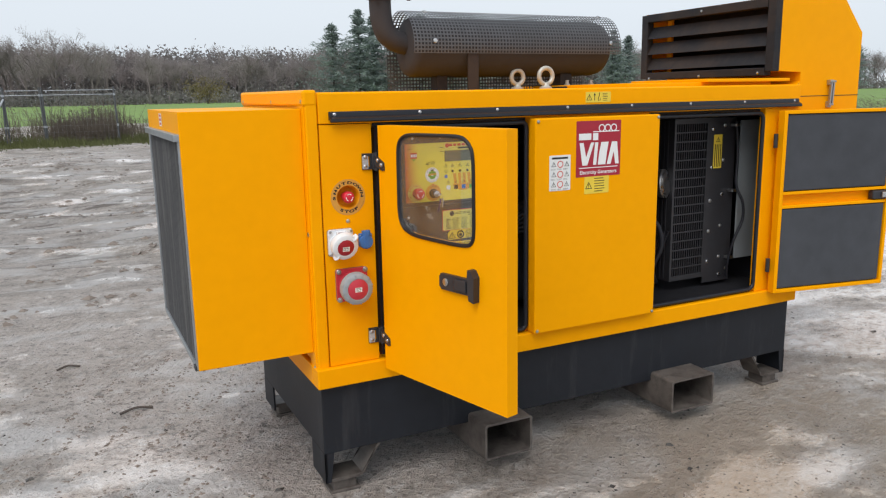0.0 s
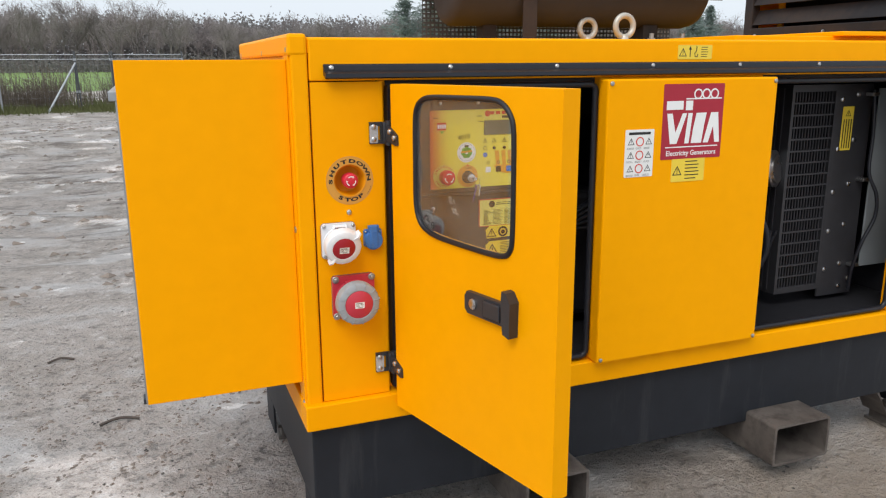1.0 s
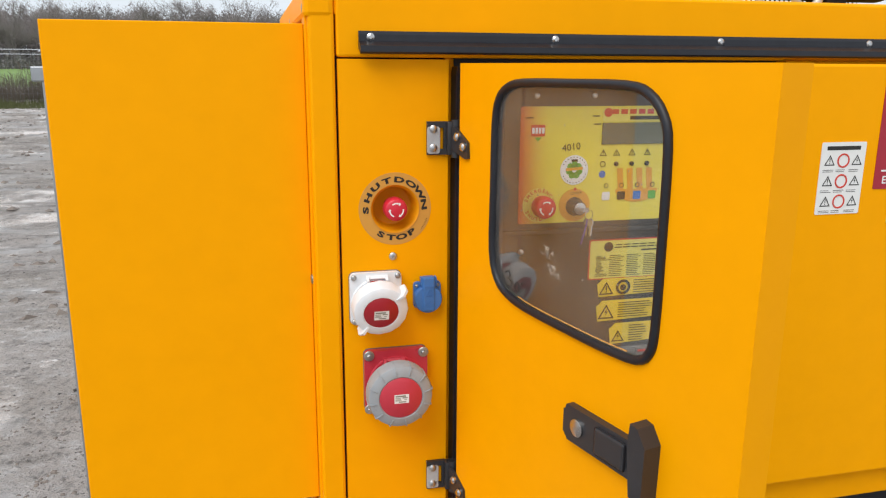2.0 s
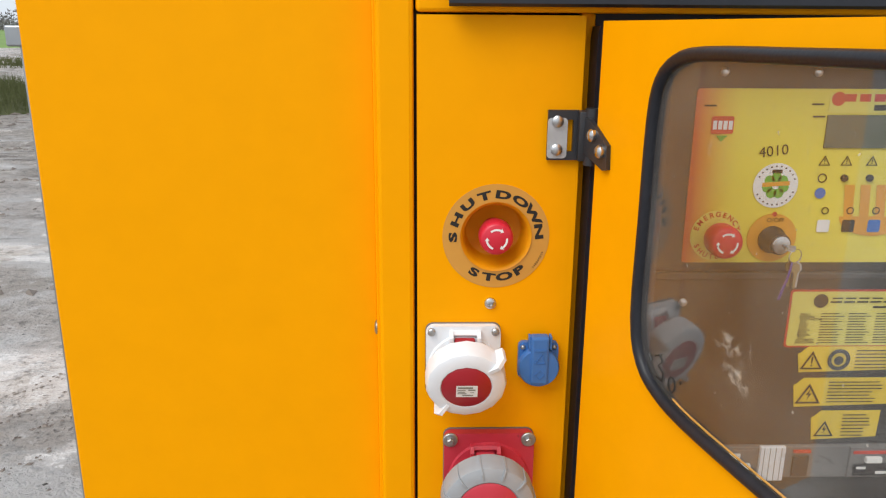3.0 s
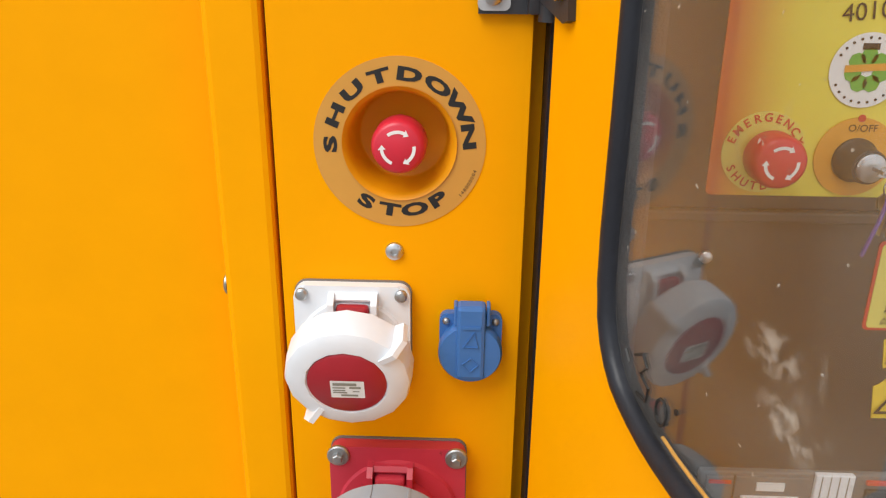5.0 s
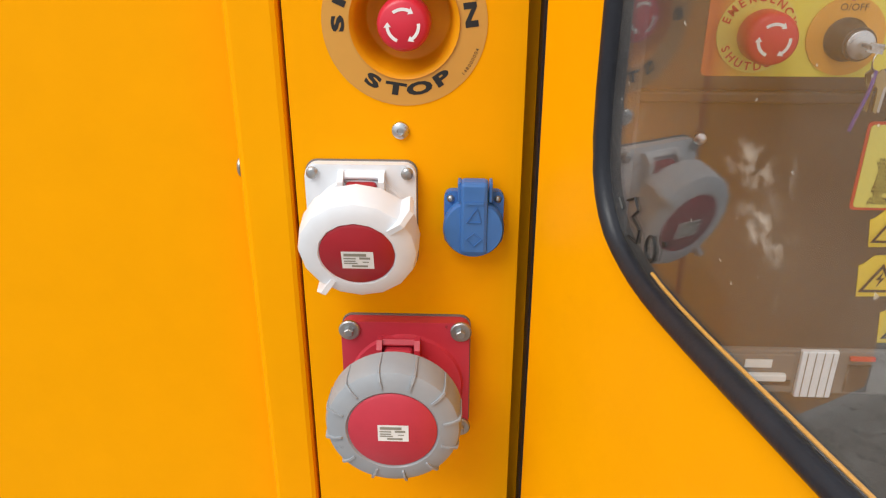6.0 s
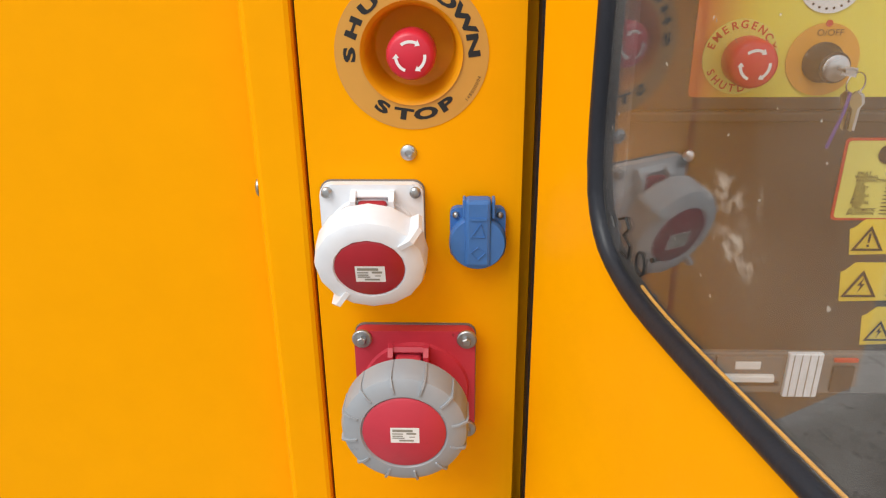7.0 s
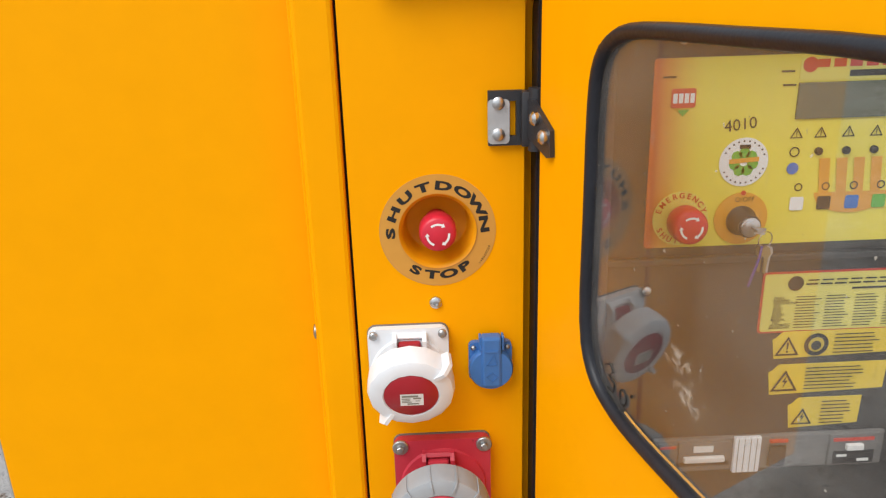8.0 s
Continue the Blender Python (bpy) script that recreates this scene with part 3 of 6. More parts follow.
# header, roof and raised lids
bm = boxes((0.0525, 2.25, 0.0, 0.03, 1.288, 1.386), bevel=0.004)
part("header", bm, YELLOW, gen)
bm = boxes((0.05, 2.252, 0.004, 0.9, 1.35, 1.388), bevel=0.004)
part("roof", bm, YELLOW, gen, "yellow sheet metal canopy roof")
pieces("roof_lid", YELLOW, gen, (1.34, 2.13, 0.06, 0.84, 1.386, 1.403), (1.72, 2.2, 0.02, 0.5, 1.402, 1.416), bevel=0.003)

# drip rail above the doors
bm = bmesh.new()
prof = [(0.0, 1.325), (-0.004, 1.327), (-0.007, 1.322), (-0.009, 1.312), (-0.024, 1.305), (-0.026, 1.296), (-0.022, 1.293), (-0.008, 1.300), (0.0, 1.300)]
ring_sweep(bm, [[(x, y, z) for y, z in prof] for x in (0.086, 2.232)])
rail = part("drip_rail", bm, RUBBER, gen, "long black drip rail over the doors")
for k in range(8):
    bm = bmesh.new()
    lathe(bm, [(0, 0.0065), (0.002, 0.006), (0.004, 0.003)], (0.104 + 0.3 * k, -0.0065, 1.318), (0, -1, 0), 12)
    part("rail_screw", bm, STEEL, rail, smooth=30)

# socket column with its recess
CX, CZ, CR = 0.1410, 1.0495, 0.0380
X0, X1, Z0, Z1 = 0.0535, 0.2290, 0.4800, 1.2855
angles = sorted([2 * math.pi * k / 48 for k in range(48)] + [math.atan2(z - CZ, x - CX) % (2 * math.pi) for x in (X0, X1) for z in (Z0, Z1)])
hole = [(CX + CR * math.cos(a), CZ + CR * math.sin(a)) for a in angles]
bm = bmesh.new()
holed_slab(bm, outward(hole, CX, CZ, X0, X1, Z0, Z1), hole, 0.0015, 0.03)
part("socket_panel", bm, YELLOW, gen, "yellow narrow sheet metal panel carrying the sockets")
bm = bmesh.new()
lathe(bm, [(-0.002, CR + 0.0018), (0.0, CR - 0.0005), (0.004, CR - 0.0025), (0.034, CR - 0.0050), (0.0355, CR - 0.0070), (0.036, 0.0)], (CX, 0.0015, CZ), (0, 1, 0), 48, caps=False)
part("button_recess", bm, CUPY, gen, smooth=50)
pieces("panel_backing", INSIDE, gen, (0.046, 0.058, 0.014, 0.03, 0.49, 1.29), (0.05, 0.24, 0.058, 0.065, 0.49, 1.29))
part("frame_post", boxes((0.229, 0.2395, 0.026, 0.03, 0.48, 1.289)), YELLOW, gen)

# emergency stop
ring = disc_outline(CX, CZ, 0.0595, 64)
hole = disc_outline(CX, CZ, CR + 0.0005, 64)
bm = bmesh.new()
holed_slab(bm, ring, hole, 0.0009, 0.0016)
stop_ring = part("stop_ring", bm, RINGY, gen, "matt ochre ring sticker round the stop button")
bm = bmesh.new()
for word, mid, step, flip in (("SHUTDOWN", 94, -24.8, 1), ("STOP", 272, 21.5, -1)):
    for k, ch in enumerate(word):
        a = mid + step * (k - (len(word) - 1) / 2)
        r = 0.0474 if flip > 0 else 0.0478
        lettering(bm, ch, 0.0120, on_front(CX + r * math.cos(radians(a)), 0.0006, CZ + r * math.sin(radians(a)), a - 90 * flip, 1.95), bold=0.0006)
split_part("letter", bm, INK, stop_ring)
bm = bmesh.new()
for k, ch in enumerate("148000004"):
    a = -40 + 2.6 * k
    lettering(bm, ch, 0.0036, on_front(CX + 0.0555 * math.cos(radians(a)), 0.0006, CZ + 0.0555 * math.sin(radians(a)), a + 90))
part("number_print", bm, INK, stop_ring)


def mushroom(cx, base_y, front_y, cz, r, parent, arrows=0.6):
    """A turn-release stop button on its stem, facing -y, with three white arrows."""
    bm = bmesh.new()
    L = base_y - front_y
    lathe(bm, [(0, r * 0.7), (L - 0.028, r * 0.7), (L - 0.026, r * 0.95), (L - 0.022, r), (L - 0.007, r), (L - 0.002, r * 0.93), (L, r * 0.8), (L, 0)], (cx, base_y, cz), (0, -1, 0), 40, caps=False)
    b = part("stop_button", bm, BUTTON, parent, "red mushroom stop button with white arrows", smooth=40)
    bm = bmesh.new()
    for k in range(3):
        pts = []
        a0 = 100 - 120 * k
        n = 9
        for i in range(n + 1):
            a = radians(a0 + 28 - 62 * i / n)
            pts.append((a, 0.52 * r, 0.64 * r))
        for (a, p, q), (b2, _, _) in zip(pts, pts[1:]):
            bm.faces.new([bm.verts.new((cx + rr * math.cos(t), front_y - 0.0004, cz + rr * math.sin(t))) for t, rr in ((a, p), (a, q), (b2, q), (b2, p))])
        a, t = radians(a0 - 34), radians(a0 - 52)
        bm.faces.new([bm.verts.new((cx + rr * math.cos(s), front_y - 0.0004, cz + rr * math.sin(s))) for s, rr in ((a, 0.44 * r), (a, 0.72 * r), (t, 0.58 * r))])
    part("arrows", bm, WHITEI, b if b.parent is gen else parent)
    return b


mushroom(CX, 0.0380, -0.012, CZ, 0.0190, gen)
bm = bmesh.new()
lathe(bm, [(0, 0.0068), (0.0025, 0.0064), (0.004, 0.004), (0.0042, 0.0026), (0.002, 0.0022), (0.002, 0)], (0.1367, 0.0016, 0.971), (0, -1, 0), 20, caps=False)
part("rivet", bm, STEEL, gen, smooth=40)


# sockets
def bolt_head(name, x, y, z, r, parent, washer=0.0, material=ZINC):
    bm = bmesh.new()
    if washer:
        lathe(bm, [(0, washer), (0.0022, washer), (0.003, washer - 0.001)], (x, y, z), (0, -1, 0), 24)
        lathe(bm, [(0.002, r), (0.007, r), (0.0078, r * 0.8)], (x, y, z), (0, -1, 0), 6)
    else:
        lathe(bm, [(0, r), (0.003, r), (0.0045, r * 0.7), (0.005, 0.001)], (x, y, z), (0, -1, 0), 16)
    return part(name, bm, material, parent, smooth=35)


def power_socket(name, label, x0, x1, z0, z1, thick, lid_c, lid_r, lid_y, lid_t, flange_m, lid_m, disc_m, disc_r, ribs, lugs, washers, lean, drop, reach, inset):
    """A flanged round power socket with a sprung lid that leans a little downwards."""
    cx, cz = (x0 + x1) / 2, (z0 + z1) / 2
    bm = bmesh.new()
    slab(bm, round_rect(x0 - 0.0007, x1 + 0.0007, z0 - 0.0007, z1 + 0.0007, 0.009), -0.0015, 0.0014)
    root = part(name, bm, GREYD, gen, label)
    bm = bmesh.new()
    slab(bm, round_rect(x0, x1, z0, z1, 0.009), -thick, -0.0015)
    bmesh.ops.bevel(bm, geom=[e for e in bm.edges if all(v.co.y < -thick + 1e-5 for v in e.verts)], offset=0.002, segments=2, affect="EDGES")
    lathe(bm, [(0, lid_r * 0.92), (0.004, lid_r * 0.88), (0.0045, lid_r * 0.62), (lid_y - thick + 0.01, lid_r * 0.60)], (cx, -thick + 0.001, lid_c[1] - 0.004), (0, -1, 0), 40)
    part("flange", bm, flange_m, root, smooth=40)
    for sx in (x0 + inset, x1 - inset):
        for sz in (z0 + inset, z1 - inset):
            bolt_head("flange_bolt", sx, -thick, sz, 0.0042 if washers else 0.0046, root, washers)
    axis = Vector((0, -1, -lean)).normalized()
    o = Vector((lid_c[0], -lid_y, lid_c[1]))
    bm = bmesh.new()
    lathe(bm, [(0, lid_r * 0.94), (0.003, lid_r), (lid_t * 0.72, lid_r * 1.0), (lid_t * 0.9, lid_r * 0.965), (lid_t, lid_r * 0.86), (lid_t * 1.03, disc_r * 1.04), (lid_t * 0.98, disc_r)], o, axis, 56 if ribs else 16)
    up = (Vector((0, 0, 1)) - axis * axis.z).normalized()
    side = axis.cross(up)
    for k in range(ribs):
        a = 2 * math.pi * (k + 0.35) / ribs
        d = up * math.cos(a) + side * math.sin(a)
        t = axis.cross(d) * 0.0009
        ring1 = [o + axis * s + d * q for s, q in ((0.004, lid_r * 0.98), (0.004, lid_r * 1.012), (lid_t * 0.74, lid_r * 1.02), (lid_t * 0.93, lid_r * 1.005), (lid_t * 1.045, lid_r * 0.88), (lid_t * 1.06, lid_r * 0.76), (lid_t * 0.98, lid_r * 0.74))]
        rib = bmesh.new()
        ring_sweep(rib, [[p + t for p in ring1], [p - t for p in ring1]])
        part("lid_rib", rib, lid_m, root)
    for a in lugs:
        d = up * math.cos(radians(a)) + side * math.sin(radians(a))
        t = axis.cross(d) * 0.0016
        ring1 = [o + axis * s + d * q for s, q in ((0.002, lid_r * 0.97), (0.006, lid_r * 1.20), (lid_t * 0.85, lid_r * 1.22), (lid_t * 1.16, lid_r * 1.02), (lid_t * 1.05, lid_r * 0.72), (lid_t * 0.9, lid_r * 0.72))]
        ring_sweep(bm, [[p + t for p in ring1], [p - t * 1.6 for p in ring1]])
    part("lid", bm, lid_m, root, smooth=35)
    bm = bmesh.new()
    lathe(bm, [(lid_t * 0.9, disc_r), (lid_t * 1.0, disc_r * 0.99), (lid_t * 1.05, disc_r * 0.93), (lid_t * 1.055, 0)], o, axis, 48, caps=False)
    part("lid_disc", bm, disc_m, root, smooth=40)
    face = Matrix.Translation(o + axis * (lid_t * 1.055 + 0.0004)) @ Matrix((-side, up, axis)).transposed().to_4x4()
    w, h = disc_r * (0.34 if ribs else 0.42), disc_r * (0.22 if ribs else 0.29)
    bm = bmesh.new()
    holder = Matrix.Translation((disc_r * 0.02, -disc_r * (0.03 if ribs else 0.14), 0))
    for zz, ww, hh in ((0.0, w, h),):
        bm.faces.new([bm.verts.new(face @ holder @ Vector((a * ww, b * hh, zz))) for a, b in ((-1, -1), (1, -1), (1, 1), (-1, 1))])
    part("rating_label", bm, PAPER, root, "small white rating label")
    bm = bmesh.new()
    for px, pz, pw, ph in ((-0.15, 0.62, 0.7, 0.16), (-0.5, 0.2, 0.38, 0.07), (0.45, 0.24, 0.34, 0.12), (-0.5, -0.1, 0.36, 0.07), (-0.45, -0.36, 0.42, 0.07), (0.5, -0.2, 0.2, 0.06), (0.1, -0.68, 0.5, 0.11)):
        bm.faces.new([bm.verts.new(face @ holder @ Vector(((px + a * pw) * w, (pz + b * ph) * h, 0.0003))) for a, b in ((-1, -1), (1, -1), (1, 1), (-1, 1))])
    part("print", bm, GREYI, root)
    # hinge yoke above the lid, with the latch block inside it
    yx, yt = lid_c[0], z1 - drop
    bm = bmesh.new()
    y_f = -reach
    for sx in (-0.0178, 0.0133):
        slab_pts = [(y_f, yt - 0.028), (y_f, yt - 0.006), (y_f + 0.006, yt), (-thick + 0.002, yt), (-thick + 0.002, yt - 0.028)]
        ring_sweep(bm, [[(yx + sx + dx, y, z) for y, z in slab_pts] for dx in (0, 0.0045)])
    ring_sweep(bm, [[(yx + dx, y, z) for y, z in ((y_f + 0.0060, yt - 0.0040), (y_f + 0.0085, yt - 0.0004), (-thick + 0.002, yt - 0.0004), (-thick + 0.002, yt - 0.0055), (y_f + 0.0065, yt - 0.0055))] for dx in (-0.0134, 0.0134)])
    part("yoke", bm, flange_m, root)
    bm = boxes((yx - 0.0122, yx + 0.0118, y_f + 0.001, -thick - 0.002, yt - 0.030, yt - 0.0075), bevel=0.003)
    part("hinge_block", bm, disc_m, root)
    return root


power_socket("white_power_socket", "white flanged power socket with a dark red lid disc", 0.0634, 0.1485, 0.8595, 0.9472, 0.010, (0.1075, 0.9000), 0.0452, 0.0255, 0.0285, WHITE, WHITE, DEEPRED, 0.0282, 0, (-48, 143), 0.0, 0.287, 0.0045, 0.021, 0.0064)
power_socket("red_power_socket", "red flanged power socket with a grey ribbed lid ring", 0.0848, 0.1916, 0.7032, 0.8127, 0.013, (0.1331, 0.7575), 0.0532, 0.050, 0.032, RED, GREYP, RED, 0.0350, 12, (), 0.0088, 0.03, 0.0125, 0.027, 0.0073)
# shuttered blue socket
shift = Matrix.Translation((0.0038, 0, -0.001))
bm = bmesh.new()
slab(bm, round_rect(0.1662, 0.2123, 0.8815, 0.9265, 0.006), -0.006, 0.0014)
bmesh.ops.bevel(bm, geom=[e for e in bm.edges if all(v.co.y < -0.0059 for v in e.verts)], offset=0.0012, segments=2, affect="EDGES")
blue = part("blue_socket", bm, BLUE, gen, "small blue shuttered mains socket", m=shift, smooth=40)
bm = bmesh.new()
lathe(bm, [(0, 0.0236), (0.009, 0.0236), (0.0115, 0.0222), (0.0125, 0.0)], (0.1892, -0.005, 0.8985), (0, -1, 0), 40, caps=False)
part("socket_lid", bm, BLUE, blue, m=shift, smooth=40)
bm = boxes((0.1788, 0.2000, -0.0192, -0.004, 0.8785, 0.9375), bevel=0.003)
box(bm, 0.1768, 0.1795, -0.016, -0.004, 0.921, 0.937, bevel=0.001)
box(bm, 0.2005, 0.2032, -0.016, -0.004, 0.921, 0.937, bevel=0.001)
part("lid_strap", bm, BLUE, blue, m=shift)
bm = bmesh.new()
tube(bm, [(0.184, -0.0196, 0.906), (0.192, -0.0196, 0.918), (0.195, -0.0196, 0.906)], 0.0006, 5, closed=True)
tube(bm, [(0.1895, -0.0196, 0.897), (0.1955, -0.0196, 0.892), (0.1895, -0.0196, 0.886), (0.1835, -0.0196, 0.892)], 0.0006, 5, closed=True)
box(bm, 0.183, 0.1965, -0.0202, -0.0193, 0.9205, 0.9225)
part("moulded_marks", bm, BLUE, blue, m=shift)
for x in (0.175, 0.2113):
    bolt_head("socket_screw", x, -0.0035, 0.9195, 0.0030, blue, 0, ZINC)
    bolt_head("socket_screw", x, -0.0035, 0.8845, 0.0030, blue, 0, ZINC)


# ---- door openings ----
def frame_seal(name, x0, x1, z0, z1, r):
    bm = bmesh.new()
    tube(bm, [(x, 0.006, z) for x, z in round_rect(x0, x1, z0, z1, r, 6)], 0.009, 8, closed=True)
    return part(name, bm, RUBBER, gen, "black rubber door seal", smooth=60)


pieces("front_frame", YELLOW, gen, (0.842, 1.40, 0.0, 0.03, 0.479, 1.288), (2.04, 2.25, 0.0, 0.03, 0.479, 1.288), (0.2305, 0.245, 0.0305, 0.05, 0.479, 1.288), bevel=0.002)
bm = bmesh.new()
slab(bm, [(0.2398, 0.494), (0.2398, 1.262), (0.2415, 1.275), (0.2460, 1.275), (0.2460, 0.494)], -0.009, 0.028)
part("hinge_side_seal", bm, RUBBER, gen, "black rubber strip along the hinge side")
frame_seal("door_seal", 0.250, 0.832, 0.491, 1.270, 0.02)
frame_seal("door_seal", 1.408, 2.034, 0.491, 1.270, 0.03)
pieces("inner_lintel", MUFFLER, gen, (0.245, 0.842, 0.03, 0.045, 1.27, 1.30), (1.40, 2.04, 0.03, 0.045, 1.27, 1.30))

# closed middle panel
bm = boxes((0.8385, 1.415, -0.045, -0.001, 0.480, 1.283), bevel=0.005)
mid = part("middle_panel", bm, YELLOW, gen, "closed plain yellow service panel with stickers")
for x in (0.85, 1.405):
    for z in (0.491, 1.272):
        bolt_head("panel_screw", x, -0.045, z, 0.006, mid, 0, ZINC)


def flat(bm, x0, x1, z0, z1, y):
    bm.faces.new([bm.verts.new(p) for p in ((x0, y, z0), (x1, y, z0), (x1, y, z1), (x0, y, z1))])


def sticker(name, x0, x1, z0, z1, y, material, parent, label, r=0.003, turn=0.0):
    bm = bmesh.new()
    slab(bm, round_rect(x0, x1, z0, z1, r, 3), y - 0.0006, y + 0.0004)
    if turn:
        c = Vector(((x0 + x1) / 2, y, (z0 + z1) / 2))
        bmesh.ops.rotate(bm, cent=c, matrix=Matrix.Rotation(radians(turn), 3, "Y"), verts=bm.verts)
    return part(name, bm, material, parent, label)


def triangle_sign(bm, cx, cz, s, y, kind="!"):
    """Outline of a warning triangle with its mark."""
    P = [(cx - s, cz - s * 0.75), (cx + s, cz - s * 0.75), (cx, cz + s * 0.95)]
    g = 0.72
    mx, mz = sum(p[0] for p in P) / 3, sum(p[1] for p in P) / 3
    Q = [(mx + (x - mx) * g, mz + (z - mz) * g) for x, z in P]
    for i in range(3):
        j = (i + 1) % 3
        bm.faces.new([bm.verts.new((x, y, z)) for x, z in (P[i], P[j], Q[j], Q[i])])
    if kind == "!":
        flat(bm, cx - s * 0.07, cx + s * 0.07, cz - s * 0.2, cz + s * 0.42, y)
        flat(bm, cx - s * 0.08, cx + s * 0.08, cz - s * 0.48, cz - s * 0.32, y)
    else:
        bm.faces.new([bm.verts.new((cx + a * s, y, cz + b * s)) for a, b in ((0.12, 0.5), (-0.2, -0.02), (0.0, -0.02), (-0.12, -0.5), (0.22, 0.1), (0.02, 0.1))])


def text_bars(bm, x0, x1, z0, z1, rows, y, seed=0, cols=1):
    """Rows of unreadable print."""
    rnd = random.Random(seed)
    h = (z1 - z0) / rows
    for c in range(cols):
        a = x0 + (x1 - x0) * c / cols
        b = x0 + (x1 - x0) * (c + 0.86) / cols
        for k in range(rows):
            z = z1 - h * (k + 0.5)
            flat(bm, a, a + (b - a) * rnd.uniform(0.7, 1.0), z - h * 0.14, z + h * 0.14, y)


Y = -0.0456
sticker("maker_sticker", 1.017, 1.222, 1.061, 1.268, Y, LOGO, mid, "wine-red square maker's sticker with white shapes")
bm = bmesh.new()
flat(bm, 1.03, 1.21, 1.093, 1.096, Y - 0.001)
for shape in (((1.031, 1.188), (1.049, 1.188), (1.062, 1.135), (1.083, 1.188), (1.098, 1.188), (1.068, 1.104), (1.045, 1.104)), ((1.094, 1.104), (1.109, 1.104), (1.117, 1.188), (1.102, 1.188)),
              ((1.116, 1.104), (1.152, 1.104), (1.158, 1.15), (1.165, 1.188), (1.13, 1.188), (1.122, 1.15)), ((1.158, 1.104), (1.176, 1.104), (1.190, 1.15), (1.198, 1.104), (1.215, 1.104), (1.205, 1.188), (1.180, 1.188))):
    bm.faces.new([bm.verts.new((x, Y - 0.001, z)) for x, z in shape])
flat(bm, 1.092, 1.116, 1.196, 1.222, Y - 0.001)
flat(bm, 1.028, 1.084, 1.198, 1.222, Y - 0.001)
flat(bm, 1.092, 1.214, 1.2255, 1.229, Y - 0.001)
for k in range(3):
    cx = 1.132 + 0.028 * k
    o, i = disc_outline(cx, 1.240, 0.0145, 20), disc_outline(cx, 1.240, 0.0105, 20)
    holed_slab(bm, o, i, Y - 0.0012, Y - 0.0006)
lettering(bm, "Electricity Generators", 0.0195, on_front(1.1195, Y - 0.001, 1.077, 0, 0.98), bold=0.0003)
split_part("white_print", bm, WHITEI, mid)
sticker("safety_label", 0.899, 0.992, 1.018, 1.148, Y, PAPER, mid, "white safety label with rows of small pictograms")
bm, bk = bmesh.new(), bmesh.new()
flat(bk, 0.91, 0.98, 1.134, 1.141, Y - 0.001)
for r in range(3):
    z = 1.115 - 0.037 * r
    triangle_sign(bk, 0.918, z, 0.011, Y - 0.001)
    triangle_sign(bk, 0.975, z, 0.011, Y - 0.001, "z")
    holed_slab(bm, disc_outline(0.9465, z, 0.013, 20), disc_outline(0.9465, z, 0.010, 20), Y - 0.0012, Y - 0.0006)
    text_bars(bk, 0.905, 0.987, z - 0.021, z - 0.015, 2, Y - 0.001, r, 3)
split_part("red_print", bm, REDI, mid)
tagged(part("black_print", bk, INK, mid), kind="stuff")
sticker("warning_sticker", 1.056, 1.17, 0.996, 1.061, Y, STICKY, mid, "yellow warning sticker")
bm = bmesh.new()
triangle_sign(bm, 1.076, 1.027, 0.016, Y - 0.001)
text_bars(bm, 1.102, 1.165, 1.0, 1.058, 6, Y - 0.001, 3)
part("warning_print", bm, INK, mid)
sticker("lifting_sticker", 1.089, 1.206, 1.334, 1.373, -0.0006, STICKY, gen, "yellow lifting point sticker")
bm = bmesh.new()
triangle_sign(bm, 1.106, 1.352, 0.0135, -0.0014)
flat(bm, 1.129, 1.132, 1.34, 1.362, -0.0014)
bm.faces.new([bm.verts.new(p) for p in ((1.125, -0.0014, 1.36), (1.136, -0.0014, 1.36), (1.1305, -0.0014, 1.37))])
tube(bm, [(1.152, -0.0014, 1.37), (1.152, -0.0014, 1.358), (1.146, -0.0014, 1.35), (1.148, -0.0014, 1.341), (1.156, -0.0014, 1.342), (1.157, -0.0014, 1.348)], 0.0013, 4)
text_bars(bm, 1.168, 1.202, 1.338, 1.37, 5, -0.0014, 4)
part("lifting_print", bm, INK, gen)

# ---- control cabinet behind the windowed door ----
bm = boxes((0.275, 0.715, 0.052, 0.46, 0.992, 1.245), (0.275, 0.715, 0.055, 0.46, 0.50, 0.985), bevel=0.003)
box(bm, 0.275, 0.716, 0.044, 0.06, 0.985, 0.994, bevel=0.002)
cab = part("control_cabinet", bm, PLATE, gen, "dark grey textured control cabinet with a printed panel")
F = 0.0518
sticker("panel_face", 0.371, 0.697, 1.005, 1.21, F, PRINT, cab, "glossy yellow printed panel face fading to red", 0.004)
P_ = F - 0.0012
bm = boxes((0.523, 0.645, F - 0.003, F + 0.001, 1.143, 1.181), bevel=0.0008)
part("display", bm, LCD, cab, "dark grey-green display")
ink, red_, blu_, grn_, ora_, wht_ = (bmesh.new() for _ in range(6))
bm = bmesh.new()
slab(bm, round_rect(0.523, 0.655, 1.183, 1.206, 0.002, 2), P_ - 0.0002, P_ + 0.0002)
part("brand_strip", bm, STICKP, cab)
for k in range(5):
    flat(red_, 0.540 + 0.017 * k, 0.553 + 0.017 * k, 1.196, 1.2045, P_ - 0.0006)
flat(ink, 0.575, 0.645, 1.186, 1.1925, P_ - 0.0006)
slab(red_, disc_outline(0.533, 1.199, 0.008, 18), P_ - 0.0006, P_ - 0.0004)
slab(wht_, disc_outline(0.662, 1.193, 0.013, 20), P_ - 0.0006, P_ - 0.0004)
